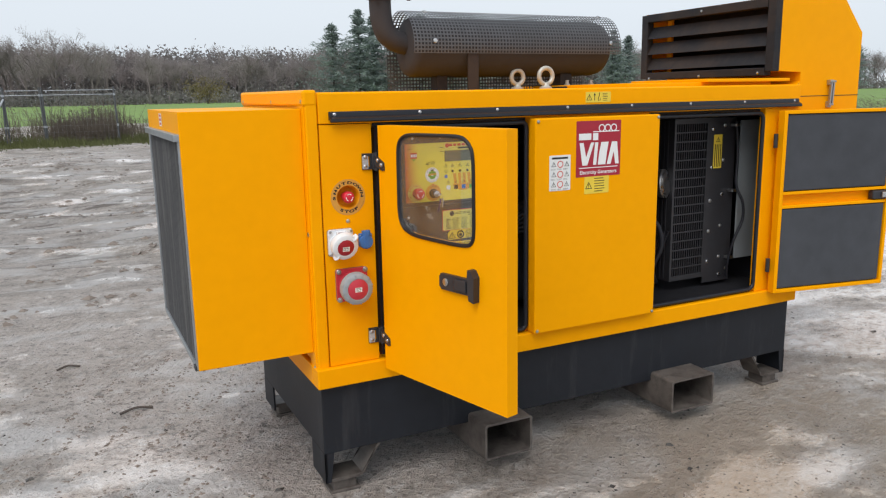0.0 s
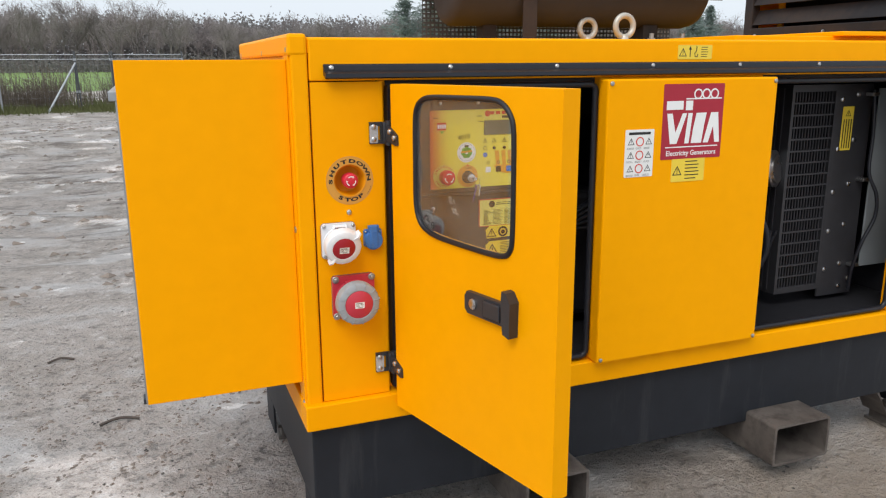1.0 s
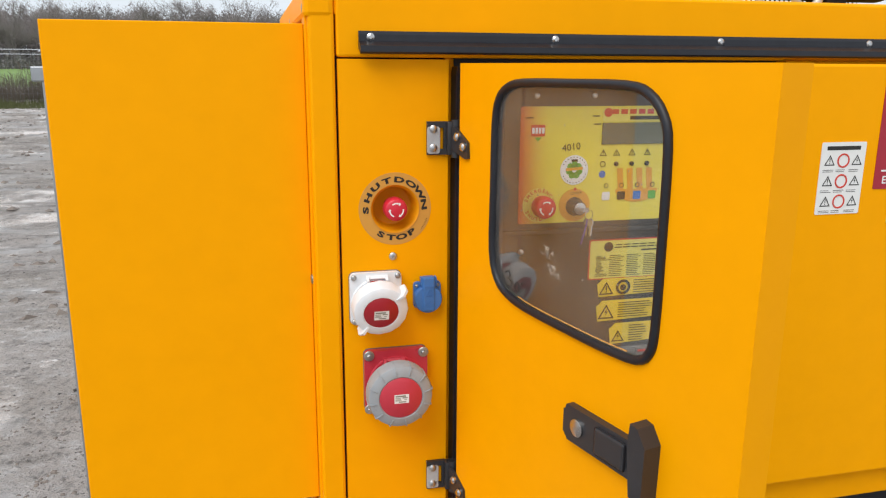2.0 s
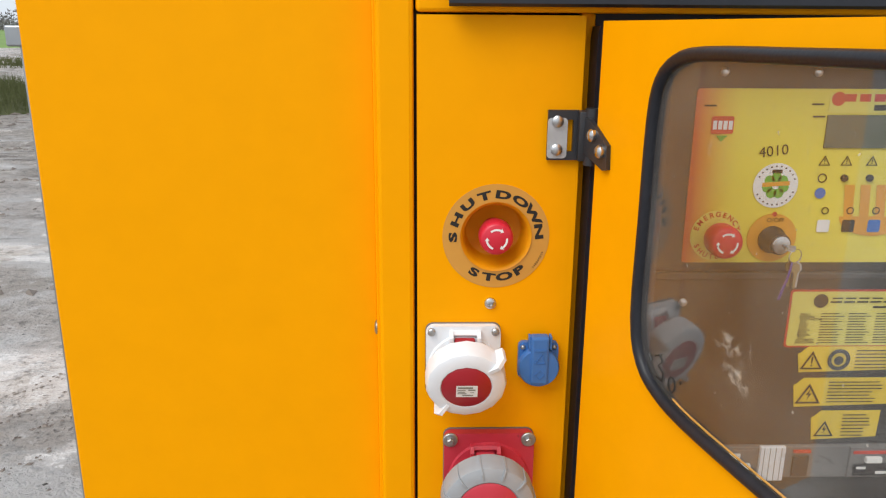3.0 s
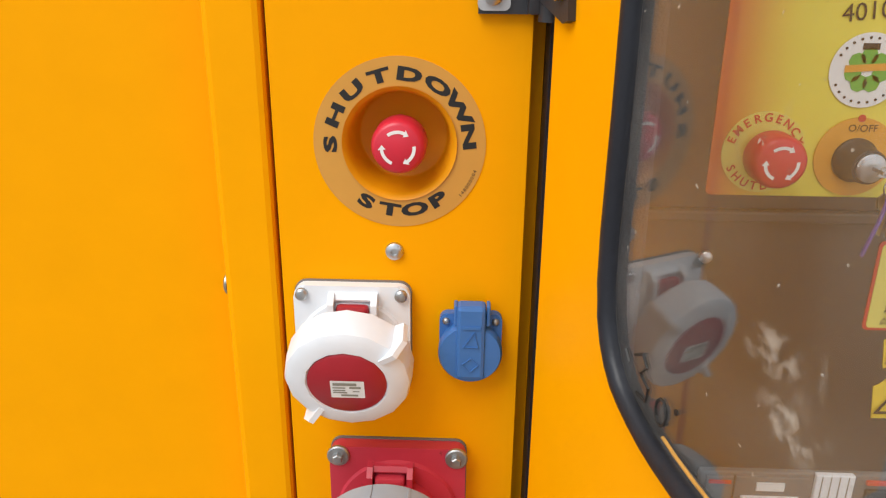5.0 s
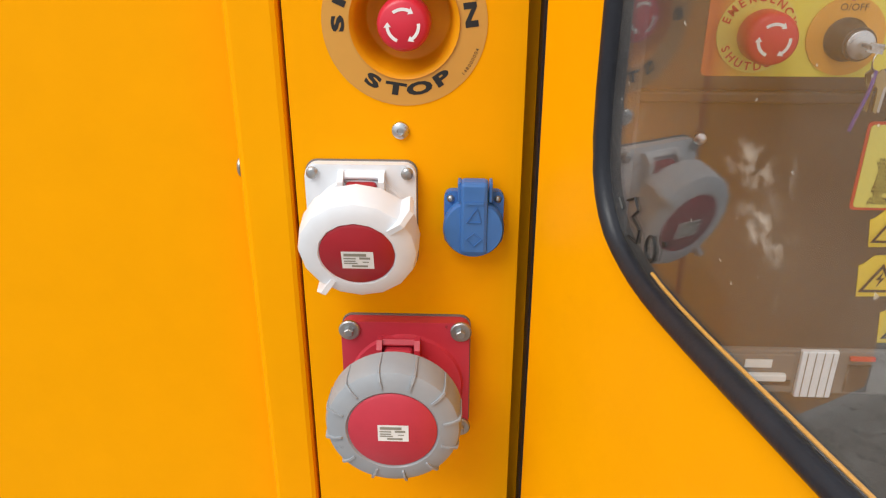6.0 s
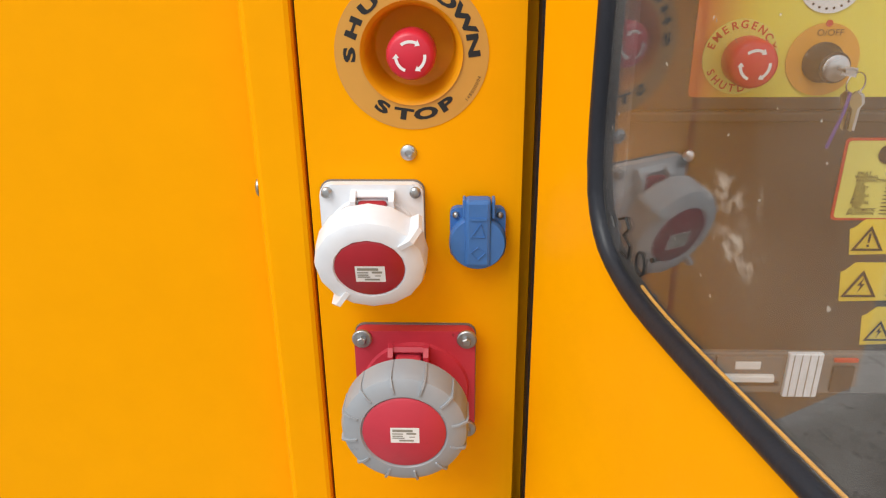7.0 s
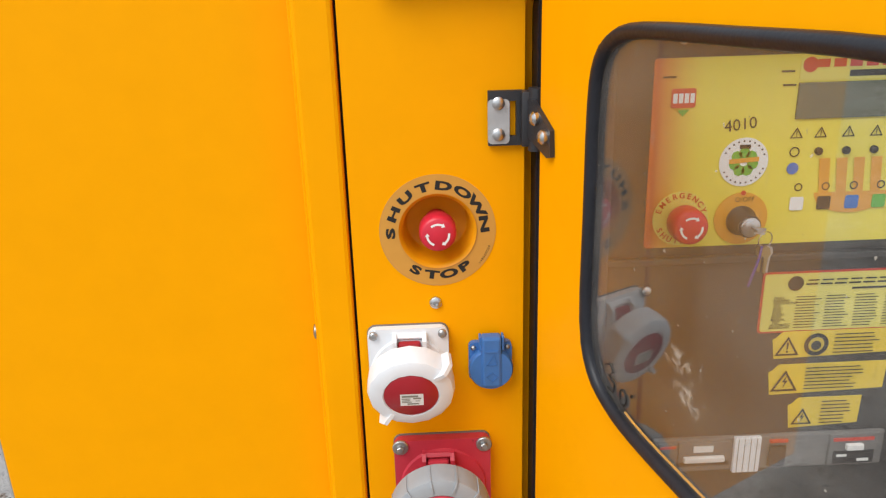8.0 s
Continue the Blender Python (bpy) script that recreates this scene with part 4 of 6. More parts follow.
for k, x in enumerate((0.553, 0.583, 0.613)):
    bolt_head("lamp", x, F - 0.0006, 1.108, 0.0042, cab, 0, INK)
    triangle_sign(ink, x, 1.128, 0.007, P_ - 0.0006)
triangle_sign(ink, 0.527, 1.128, 0.007, P_ - 0.0006)
for k, z in enumerate((1.112, 1.081)):
    bolt_head("lamp", 0.663, F - 0.0006, z, 0.0042, cab, 0, INK)
    flat(ink, 0.655, 0.685, z - 0.0135, z - 0.0125, P_ - 0.0006)
text_bars(ink, 0.656, 0.684, 1.035, 1.07, 5, P_ - 0.0006, 6)
slab(red_, disc_outline(0.667, 1.131, 0.0115, 18), P_ - 0.0006, P_ - 0.0004)
holed_slab(ink, disc_outline(0.527, 1.108, 0.0055, 18), disc_outline(0.527, 1.108, 0.0042, 18), P_ - 0.0007, P_ - 0.0004)
slab(blu_, disc_outline(0.527, 1.090, 0.0065, 18), P_ - 0.0006, P_ - 0.0004)
for k in range(4):
    ora_.faces.new([ora_.verts.new((0.553 + 0.019 * k + a, P_ - 0.0004, z)) for a, z in ((0.006, 1.062), (0.017, 1.062), (0.014, 1.10), (0.002, 1.10))])
slab(ora_, [(0.596 + 0.042 * math.cos(t), 1.062 + 0.024 * math.sin(t)) for t in (math.pi + math.pi * k / 14 for k in range(15))], P_ - 0.0004, P_)
for x, b in ((0.536, wht_), (0.566, ink), (0.597, blu_), (0.627, grn_)):
    slab(b, round_rect(x - 0.0075, x + 0.0075, 1.043, 1.058, 0.002, 2), P_ - 0.001, P_ - 0.0006)
    holed_slab(ink, disc_outline(x, 1.069, 0.0045, 14), disc_outline(x, 1.069, 0.0033, 14), P_ - 0.0008, P_ - 0.0005)
for x0, z0 in ((0.503, 1.192), (0.506, 1.178), (0.38, 1.19)):
    flat(ink, x0, x0 + 0.014, z0, z0 + 0.002, P_ - 0.0006)
slab(red_, round_rect(0.39, 0.416, 1.159, 1.179, 0.002, 2), P_ - 0.0004, P_)
for k in range(4):
    flat(wht_, 0.392 + 0.006 * k, 0.3965 + 0.006 * k, 1.164, 1.174, P_ - 0.0008)
slab(grn_, [(0.397, 1.157), (0.41, 1.157), (0.403, 1.15)], P_ - 0.0006, P_ - 0.0003)
lettering(ink, "4010", 0.0175, on_front(0.466, P_ - 0.0004, 1.139, 7, 1.0))
# round inspection sticker
slab(wht_, disc_outline(0.473, 1.099, 0.0265, 32), P_ - 0.0006, P_ - 0.0002)
for k in range(7):
    a = radians(90 + 360 * k / 7)
    slab(grn_, disc_outline(0.473 + 0.010 * math.cos(a), 1.099 + 0.010 * math.sin(a), 0.0062, 8), P_ - 0.0010, P_ - 0.0007)
slab(ora_, [(0.457, 1.0975), (0.489, 1.0995), (0.489, 1.1045), (0.457, 1.1025)], P_ - 0.0014, P_ - 0.0011)
for k in range(20):
    a = radians(200 + 140 * k / 19) if k % 2 else radians(20 + 140 * k / 19)
    slab(ink, disc_outline(0.473 + 0.0228 * math.cos(a), 1.099 + 0.0228 * math.sin(a), 0.0011, 6), P_ - 0.0010, P_ - 0.0007)
flat(ink, 0.467, 0.479, 1.1135, 1.118, P_ - 0.001)
# stop button plate and key switch plate
bm = bmesh.new()
slab(bm, disc_outline(0.409, 1.0385, 0.0305, 40), P_ - 0.001, P_)
part("button_plate", bm, STICKP, cab)
for word, mid_a, step, flip in (("EMERGENCY", 90, -17.5, 1), ("SHUTDOWN", 270, 17.5, -1)):
    for k, ch in enumerate(word):
        a = radians(mid_a + step * (k - (len(word) - 1) / 2))
        lettering(red_, ch, 0.0088, on_front(0.409 + 0.0258 * math.cos(a), P_ - 0.0016, 1.0385 + 0.0258 * math.sin(a), math.degrees(a) - 90 * flip), bold=0.0002)
b2 = mushroom(0.409, F, 0.013, 1.0385, 0.0195, cab)
slab(ora_, disc_outline(0.476, 1.036, 0.0295, 40), P_ - 0.001, P_)
lettering(ink, "O/OFF", 0.0075, on_front(0.478, P_ - 0.0016, 1.0575))
slab(red_, disc_outline(0.476, 1.065, 0.0028, 12), P_ - 0.0016, P_ - 0.0012)
split_part("red_print", red_, REDI, cab)
split_part("blue_print", blu_, BLUEI, cab)
split_part("green_print", grn_, GREENI, cab)
split_part("orange_print", ora_, ORANGEI, cab)
split_part("white_print", wht_, WHITEI, cab)
bm = bmesh.new()
lathe(bm, [(0, 0.0165), (0.005, 0.0165), (0.007, 0.0145), (0.026, 0.0125), (0.0265, 0.0105)], (0.476, F, 1.034), (0, -1, 0), 28)
part("key_switch", bm, BLACK, cab, "black key switch barrel", smooth=40)
bm = bmesh.new()
lathe(bm, [(0.024, 0.0105), (0.029, 0.0105), (0.030, 0.009), (0.0302, 0)], (0.476, F, 1.034), (0, -1, 0), 24, caps=False)
part("lock_barrel", bm, STEEL, cab, smooth=40)
# lower plates
sticker("function_plate", 0.511, 0.696, 0.893, 0.969, F + 0.003, REDI, cab, "pale yellow legend plate with a red border", 0.004)
sticker("legend_field", 0.5135, 0.6935, 0.8955, 0.9665, F + 0.0022, STICKP, cab, "", 0.003)
Q_ = F + 0.0008
text_lines = ("FAULT", "WARNING", "READY/ACTIVE", "O.K.", "START", "STOP", "SCROLL", "MODE", "MANUAL", "TEST", "AUTOMATIC", "SHUTDOWN")
for k, w in enumerate(text_lines):
    cu_z = 0.9375 - 0.0034 * k
    lettering(ink, w, 0.0041, on_front(0.5265 + 0.0011 * len(w), Q_, cu_z), bold=0.00008)
text_bars(ink, 0.552, 0.69, 0.898, 0.94, 12, Q_, 8, 4)
for k in range(6):
    flat(ink, 0.561 + 0.0165 * k, 0.575 + 0.0165 * k, 0.9525, 0.9545, Q_)
    flat(ink, 0.563 + 0.0165 * k, 0.576 + 0.0165 * k, 0.9575, 0.9592, Q_)
flat(ink, 0.615, 0.66, 0.9455, 0.948, Q_)
for x in (0.549, 0.672):
    slab(ink, disc_outline(x, 0.955, 0.009, 18), Q_ - 0.0004, Q_)
for z0, z1, x0, x1 in ((0.859, 0.894, 0.531, 0.672), (0.811, 0.851, 0.531, 0.672), (0.764, 0.805, 0.56, 0.648)):
    bm = bmesh.new()
    slab(bm, [(x0 + 0.004, z0), (x1, z0 + 0.004), (x1 + 0.001, z1), (x0 + 0.012, z1), (x0 + 0.004, z1 - 0.008), (x0, z1 - 0.01)], F + 0.0022, F + 0.0032)
    part("hazard_sticker", bm, STICKY, cab, "worn torn yellow hazard sticker")
triangle_sign(ink, 0.549, 0.8745, 0.0145, Q_)
holed_slab(ink, disc_outline(0.583, 0.8765, 0.0145, 22), disc_outline(0.583, 0.8765, 0.0095, 22), Q_ - 0.0002, Q_)
slab(ink, disc_outline(0.583, 0.8755, 0.006, 16), Q_ - 0.0002, Q_)
text_bars(ink, 0.604, 0.668, 0.863, 0.891, 6, Q_, 11)
triangle_sign(ink, 0.551, 0.8285, 0.0165, Q_, "z")
text_bars(ink, 0.575, 0.665, 0.816, 0.848, 7, Q_, 12)
triangle_sign(ink, 0.578, 0.779, 0.013, Q_, "z")
text_bars(ink, 0.60, 0.645, 0.768, 0.802, 7, Q_, 13)
tagged(part("black_print", ink, INK, cab), kind="stuff")
# breaker strip
bm = boxes((0.398, 0.683, 0.049, 0.058, 0.711, 0.757), bevel=0.0015)
strip = part("breaker_strip", bm, GREYD, cab, "grey breaker window strip")
bm = boxes((0.496, 0.529, 0.045, 0.051, 0.709, 0.758), bevel=0.001)
part("white_breaker", bm, WHITE, cab)
for k in range(4):
    part("cover_groove", boxes((0.5005 + 0.0075 * k, 0.5013 + 0.0075 * k, 0.0445, 0.046, 0.710, 0.757)), GREYI, cab)
pieces("breaker_lever", PAPER, cab, (0.434, 0.484, 0.041, 0.051, 0.728, 0.735), (0.404, 0.414, 0.044, 0.051, 0.720, 0.727), (0.416, 0.424, 0.044, 0.051, 0.720, 0.727), (0.634, 0.655, 0.041, 0.051, 0.7355, 0.7435), bevel=0.001)
pieces("breaker_body", GREYD, cab, (0.403, 0.426, 0.046, 0.05, 0.714, 0.754), (0.428, 0.491, 0.046, 0.05, 0.714, 0.754), (0.614, 0.676, 0.046, 0.05, 0.713, 0.756), bevel=0.0008)
pieces("breaker_switch", BLACK, cab, (0.427, 0.490, 0.0445, 0.046, 0.722, 0.727), (0.62, 0.67, 0.0445, 0.046, 0.716, 0.733), (0.540, 0.560, 0.0445, 0.048, 0.716, 0.744))
pieces("red_mark", REDI, cab, (0.54, 0.562, 0.0455, 0.0485, 0.749, 0.7525), (0.618, 0.668, 0.0445, 0.0465, 0.7475, 0.7515), (0.405, 0.424, 0.0445, 0.0465, 0.7475, 0.7505))
pieces("rating_mark", PAPER, cab, (0.446, 0.47, 0.0445, 0.046, 0.741, 0.749), (0.65, 0.664, 0.0435, 0.045, 0.719, 0.7225), (0.624, 0.636, 0.0435, 0.045, 0.726, 0.729))
for x, z in ((0.506, 1.228), (0.703, 0.957), (0.703, 0.53), (0.378, 0.954), (0.40, 1.228)):
    bolt_head("cabinet_screw", x, 0.053, z, 0.005, cab, 0, STEEL)
bm = bmesh.new()
lathe(bm, [(0, 0.012), (0.006, 0.012), (0.008, 0.008), (0.022, 0.007), (0.03, 0.004)], (0.436, 0.055, 0.668), (0, -1, 0), 16)
part("quarter_turn_lock", bm, STEEL, cab, smooth=40)
cab.location = Vector((0, 0, -0.001)) * UNIT
bm = boxes((0.455, 0.50, 0.048, 0.05, 1.2525, 1.263))
part("strip_label", bm, STICKP, gen)

# alternator and engine seen in the gaps
bm = boxes((0.745, 1.05, 0.26, 0.72, 0.52, 0.93), bevel=0.02)
alt = part("alternator", bm, INSIDE, gen, "black alternator with slotted vents")
for r in range(3):
    for k in range(7):
        x = 0.756 + 0.0125 * k
        part("vent_slat", boxes((x, x + 0.006, 0.245, 0.262, 0.545 + 0.125 * r, 0.66 + 0.125 * r)), BLACK, alt)
for k in range(5):
    z = 0.93 - 0.02 * k
    bm = bmesh.new()
    tube(bm, smooth_line([(0.725, 0.30, z + 0.05), (0.76, 0.16 + 0.01 * k, z), (0.83, 0.15, z - 0.05 + 0.01 * k), (0.95, 0.2, z - 0.02)]), 0.009, 8)
    part("cable", bm, RUBBER, gen, smooth=60)
bm = bmesh.new()
tube(bm, smooth_line([(0.735, 0.12, 0.93), (0.745, 0.11, 0.86), (0.762, 0.10, 0.78), (0.757, 0.12, 0.68)]), 0.013, 8)
tube(bm, smooth_line([(0.70, 0.3, 1.08), (0.77, 0.2, 1.02), (0.80, 0.18, 1.08), (0.83, 0.2, 1.16)]), 0.01, 8)
part("cable_loom", bm, RUBBER, gen, "pair of thick black cables", smooth=60)
bm = boxes((1.06, 1.60, 0.25, 0.7, 0.52, 0.98), (1.15, 1.55, 0.3, 0.62, 0.98, 1.15), bevel=0.02)
lathe(bm, [(0, 0.09), (0.05, 0.09), (0.052, 0.03), (0.1, 0.03)], (1.55, 0.42, 0.82), (1, 0, 0), 32)
part("engine", bm, INSIDE, gen, "dark engine block", smooth=40)
bm = bmesh.new()
lathe(bm, [(0, 0.062), (0.02, 0.064), (0.021, 0.05), (0.03, 0.048)], (1.648, 0.20, 0.972), (0.45, -0.85, 0.1), 32)
part("hose_clamp", bm, STEEL, gen, "bright metal clamp ring", smooth=40)
bm = bmesh.new()
rod(bm, (1.6, 0.29, 0.965), (1.652, 0.192, 0.973), 0.054, 24)
for k in range(6):
    rod(bm, (1.62 + 0.012 * k, 0.19, 0.66 + 0.03 * (k % 3)), (1.625 + 0.012 * k, 0.18, 0.74 + 0.02 * (k % 2)), 0.006, 8)
tube(bm, smooth_line([(1.54, 0.2, 0.84), (1.61, 0.17, 0.80), (1.63, 0.16, 0.70), (1.60, 0.18, 0.60), (1.64, 0.2, 0.53)]), 0.012, 8)
part("hose", bm, RUBBER, gen, smooth=60)
# fan guard, cover plate and side sheet of the radiator
GX0, GX1, GY = 1.705, 1.885, 0.175
guard = boxes((GX0 - 0.012, GX0, GY - 0.004, GY + 0.3, 0.53, 1.25), (GX1 - 0.002, GX1 + 0.008, GY - 0.004, GY + 0.01, 0.53, 1.25), (GX0, GX1, GY - 0.004, GY + 0.01, 0.53, 0.548), (GX0, GX1, GY - 0.004, GY + 0.01, 1.23, 1.25))
rg = part("fan_guard", guard, BLACK, gen, "black slotted fan guard beside the radiator")
rows = 17
for r in range(rows + 1):
    z = 0.548 + (1.23 - 0.548) * r / rows
    part("guard_bar", boxes((GX0, GX1, GY - 0.002, GY + 0.004, z - 0.0026, z + 0.0026)), BLACK, rg)
for k in range(1, 14):
    x = GX0 + (GX1 - GX0) * k / 14
    part("guard_wire", boxes((x - 0.0017, x + 0.0017, GY, GY + 0.004, 0.548, 1.23)), BLACK, rg)
for k in range(11):
    y = GY + 0.03 + 0.024 * k
    part("side_slat", boxes((GX0 - 0.016, GX0 - 0.011, y, y + 0.010, 0.54, 1.24)), BLACK, rg)
bm = boxes((1.893, 2.055, GY - 0.004, GY + 0.004, 0.50, 1.25), bevel=0.001)
cover = part("cover_plate", bm, BLACK, gen, "black bolted radiator cover plate")
for x, zz in ((1.915, (0.60, 0.74, 0.88, 1.03, 1.20)), (1.985, (0.615, 0.76, 0.905, 1.06, 1.215)), (1.992, (0.53,)), (2.035, (0.555,))):
    for z in zz:
        bolt_head("cover_bolt", x, GY - 0.004, z, 0.0085, cover, 0, STEEL)
bm = bmesh.new()
slab(bm, round_rect(1.922, 1.972, 1.025, 1.175, 0.003, 2), GY - 0.0056, GY - 0.0045)
part("guard_warning", bm, STICKY, cover, "upright yellow warning sticker")
bm = bmesh.new()
triangle_sign(bm, 1.947, 1.152, 0.013, GY - 0.0064)
for k in range(4):
    flat(bm, 1.928 + 0.011 * k, 1.933 + 0.011 * k, 1.032, 1.132, GY - 0.0064)
part("guard_print", bm, INK, cover)
bm = bmesh.new()
tube(bm, smooth_line([(2.035, 0.15, 1.23), (2.04, 0.14, 1.08), (2.03, 0.13, 0.95), (2.055, 0.11, 0.87), (2.06, 0.11, 0.79), (2.025, 0.12, 0.70), (2.015, 0.14, 0.60), (2.02, 0.15, 0.52)], 8), 0.0065, 10)
part("overflow_hose", bm, RUBBER, gen, "thin black overflow hose", smooth=60)
for z in (1.215, 0.92, 0.61):
    part("hose_clip", boxes((2.020, 2.048, 0.140, 0.172, z - 0.006, z + 0.006), bevel=0.002), STEEL, cover)
bm = boxes((2.068, 2.20, GY - 0.02, GY - 0.014, 0.60, 1.235), bevel=0.001)
part("side_sheet", bm, SHEETG, gen, "plain grey metal side sheet")


# ---- windowed door, standing open ----
HX, HY = 0.239, -0.013
door_m = Matrix.Translation((HX, HY, 0)) @ Matrix.Rotation(radians(-OPEN), 4, "Z")
WIN = [(0.114, 1.0), (0.114, 1.10), (0.115, 1.20), (0.124, 1.238), (0.147, 1.256), (0.185, 1.263), (0.29, 1.2645), (0.40, 1.2645), (0.440, 1.256), (0.466, 1.232), (0.476, 1.195), (0.477, 1.08), (0.476, 0.98), (0.469, 0.947), (0.447, 0.931), (0.39, 0.927), (0.30, 0.928), (0.210, 0.931), (0.163, 0.939), (0.131, 0.957)]
WIN = list(reversed([(p.x, p.y) for p in smooth_line([(u, z, 0) for u, z in WIN], 3, closed=True)]))
wc = (0.296, 1.095)
inner = [(u + (wc[0] - u) * 0.05, z + (wc[1] - z) * 0.055) for u, z in WIN]
D0, D1, DZ0, DZ1 = 0.019, 0.598, 0.452, 1.280
outer = outward(inner, wc[0], wc[1], D0, D1, DZ0, DZ1)
for cx, cz in ((D0, DZ0), (D0, DZ1), (D1, DZ0), (D1, DZ1)):
    k = min(range(len(outer)), key=lambda i: (outer[i][0] - cx) ** 2 + (outer[i][1] - cz) ** 2)
    outer[k] = (cx, cz)
bm = bmesh.new()
holed_slab(bm, outer, inner, -0.005, -0.002)
lip = 0.003
for x0, x1, z0, z1 in ((D0, D0 + lip, DZ0, DZ1), (D1 - lip, D1, DZ0, DZ1), (D0 + lip, D1 - lip, DZ0, DZ0 + lip), (D0 + lip, D1 - lip, DZ1 - lip, DZ1)):
    box(bm, x0, x1, -0.002, 0.038, z0, z1)
bmesh.ops.remove_doubles(bm, verts=bm.verts, dist=0.0002)
door = part("windowed_door", bm, YELLOW, gen, "open yellow sheet metal door with a clear window", m=door_m)
pieces("door_foam", FOAM, door, (D0 + 0.004, D1 - 0.004, 0.004, 0.030, DZ0 + 0.004, 0.915), (D0 + 0.004, 0.10, 0.004, 0.030, 0.92, 1.27), (0.515, D1 - 0.004, 0.004, 0.030, 0.92, 1.27), bevel=0.004, label="dark sound foam inside the door", m=door_m)
bm = bmesh.new()
tube(bm, [(u, -0.0060, z) for u, z in inner], 0.0060, 12, closed=True, flat=1.0)
part("window_seal", bm, RUBBER, door, "black rubber window seal", m=door_m, smooth=60)
# Ochre bar added for the yellow door edge mirrored along the pane's foot.
bm = bmesh.new()
low = [(u + (wc[0] - u) * 0.05, 0.0002, z + (wc[1] - z) * 0.035) for u, z in inner if z < 0.985 and 0.17 < u < 0.43]
tube(bm, sorted(low), 0.0010, 8)
part("edge_reflection", bm, RINGY, door, m=door_m, smooth=60)
bm = bmesh.new()
slab(bm, inner, -0.0038, -0.0008)
pane = part("window_pane", bm, PANE, door, "clear scratched acrylic pane with a pen mark", m=door_m)
pane.visible_shadow = False
bm = bmesh.new()
tube(bm, [(0.158, -0.0046, 0.980), (0.166, -0.0046, 0.984), (0.171, -0.0046, 0.979), (0.165, -0.0046, 0.973), (0.174, -0.0046, 0.969), (0.173, -0.0046, 0.961), (0.163, -0.0046, 0.961)], 0.0008, 5)
tube(bm, [(0.188 + 0.0052 * math.cos(a), -0.0046, 0.964 + 0.0070 * math.sin(a)) for a in (2 * math.pi * k / 10 for k in range(10))], 0.0008, 5, closed=True)
lathe(bm, [(0, 0.0016), (0.0008, 0.0016)], (0.201, -0.0042, 0.972), (0, -1, 0), 8)
tube(bm, [(0.148, -0.0046, 0.978), (0.153, -0.0046, 0.973)], 0.0008, 5)
part("pen_mark", bm, INK, door, m=door_m)
# lock handle on the outer face
bm = bmesh.new()
slab(bm, round_rect(0.322, 0.468, 0.792, 0.842, 0.009), -0.016, -0.004)
bmesh.ops.bevel(bm, geom=[e for e in bm.edges if all(v.co.y < -0.0155 for v in e.verts)], offset=0.003, segments=2, affect="EDGES")
slab(bm, [(0.466, 0.782), (0.486, 0.777), (0.488, 0.852), (0.474, 0.872), (0.462, 0.874), (0.459, 0.844)], -0.030, -0.004)
part("door_handle", bm, BLACK, door, "black locking door handle", m=door_m)
part("push_button", boxes((0.388, 0.444, -0.0205, -0.015, 0.798, 0.836), bevel=0.004), BLACK, door, m=door_m)
bm = bmesh.new()
lathe(bm, [(0, 0.012), (0.003, 0.012), (0.004, 0.009), (0.0041, 0)], (0.352, -0.016, 0.817), (0, -1, 0), 20, caps=False)
part("lock_cylinder", bm, STEEL, door, m=door_m, smooth=40)

# hinges
for z in (1.1625, 0.567):
    bm = bmesh.new()
    holed_slab(bm, [(0.193, z - 0.026), (0.226, z - 0.026), (0.226, z + 0.027), (0.193, z + 0.027)], [(0.214, z - 0.017), (0.220, z - 0.017), (0.220, z + 0.017), (0.214, z + 0.017)], -0.005, 0.0012)
    hinge = part("hinge", bm, BLACK, gen, "black hinge with bright bolts")
    bm = bmesh.new()
    slab(bm, round_rect(0.1925, 0.2135, z - 0.024, z + 0.019, 0.004, 3), -0.0065, -0.0048)
    part("hinge_plate", bm, PLATED, hinge, "bright worn plated steel")
    bm = boxes((0.224, 0.236, -0.016, 0.0, z - 0.026, z + 0.027), bevel=0.002)
    lathe(bm, [(-0.030, 0.0085), (0.030, 0.0085)], (HX, HY, z), (0, 0, 1), 18)
    part("knuckle", bm, BLACK, hinge, smooth=40)
    for dz in (0.0155, -0.0145):
        bolt_head("hinge_bolt", 0.2025, -0.006, z + dz, 0.0062, hinge, 0, STEEL)
    bm = bmesh.new()
    slab(bm, [(0.0, z + 0.020), (0.010, z + 0.020), (0.050, z - 0.002), (0.052, z - 0.026), (0.044, z - 0.028), (0.0, z - 0.016)], -0.010, -0.0052)
    leaf = part("door_leaf", bm, BLACK, hinge, m=door_m)
    for u, dz in ((0.022, 0.005), (0.041, -0.009)):
        bm = bmesh.new()
        lathe(bm, [(0, 0.0068), (0.004, 0.0068), (0.0065, 0.0045), (0.007, 0.001)], (u, -0.010, z + dz), (0, -1, 0), 18)
        part("leaf_bolt", bm, STEEL, hinge, m=door_m, smooth=40)

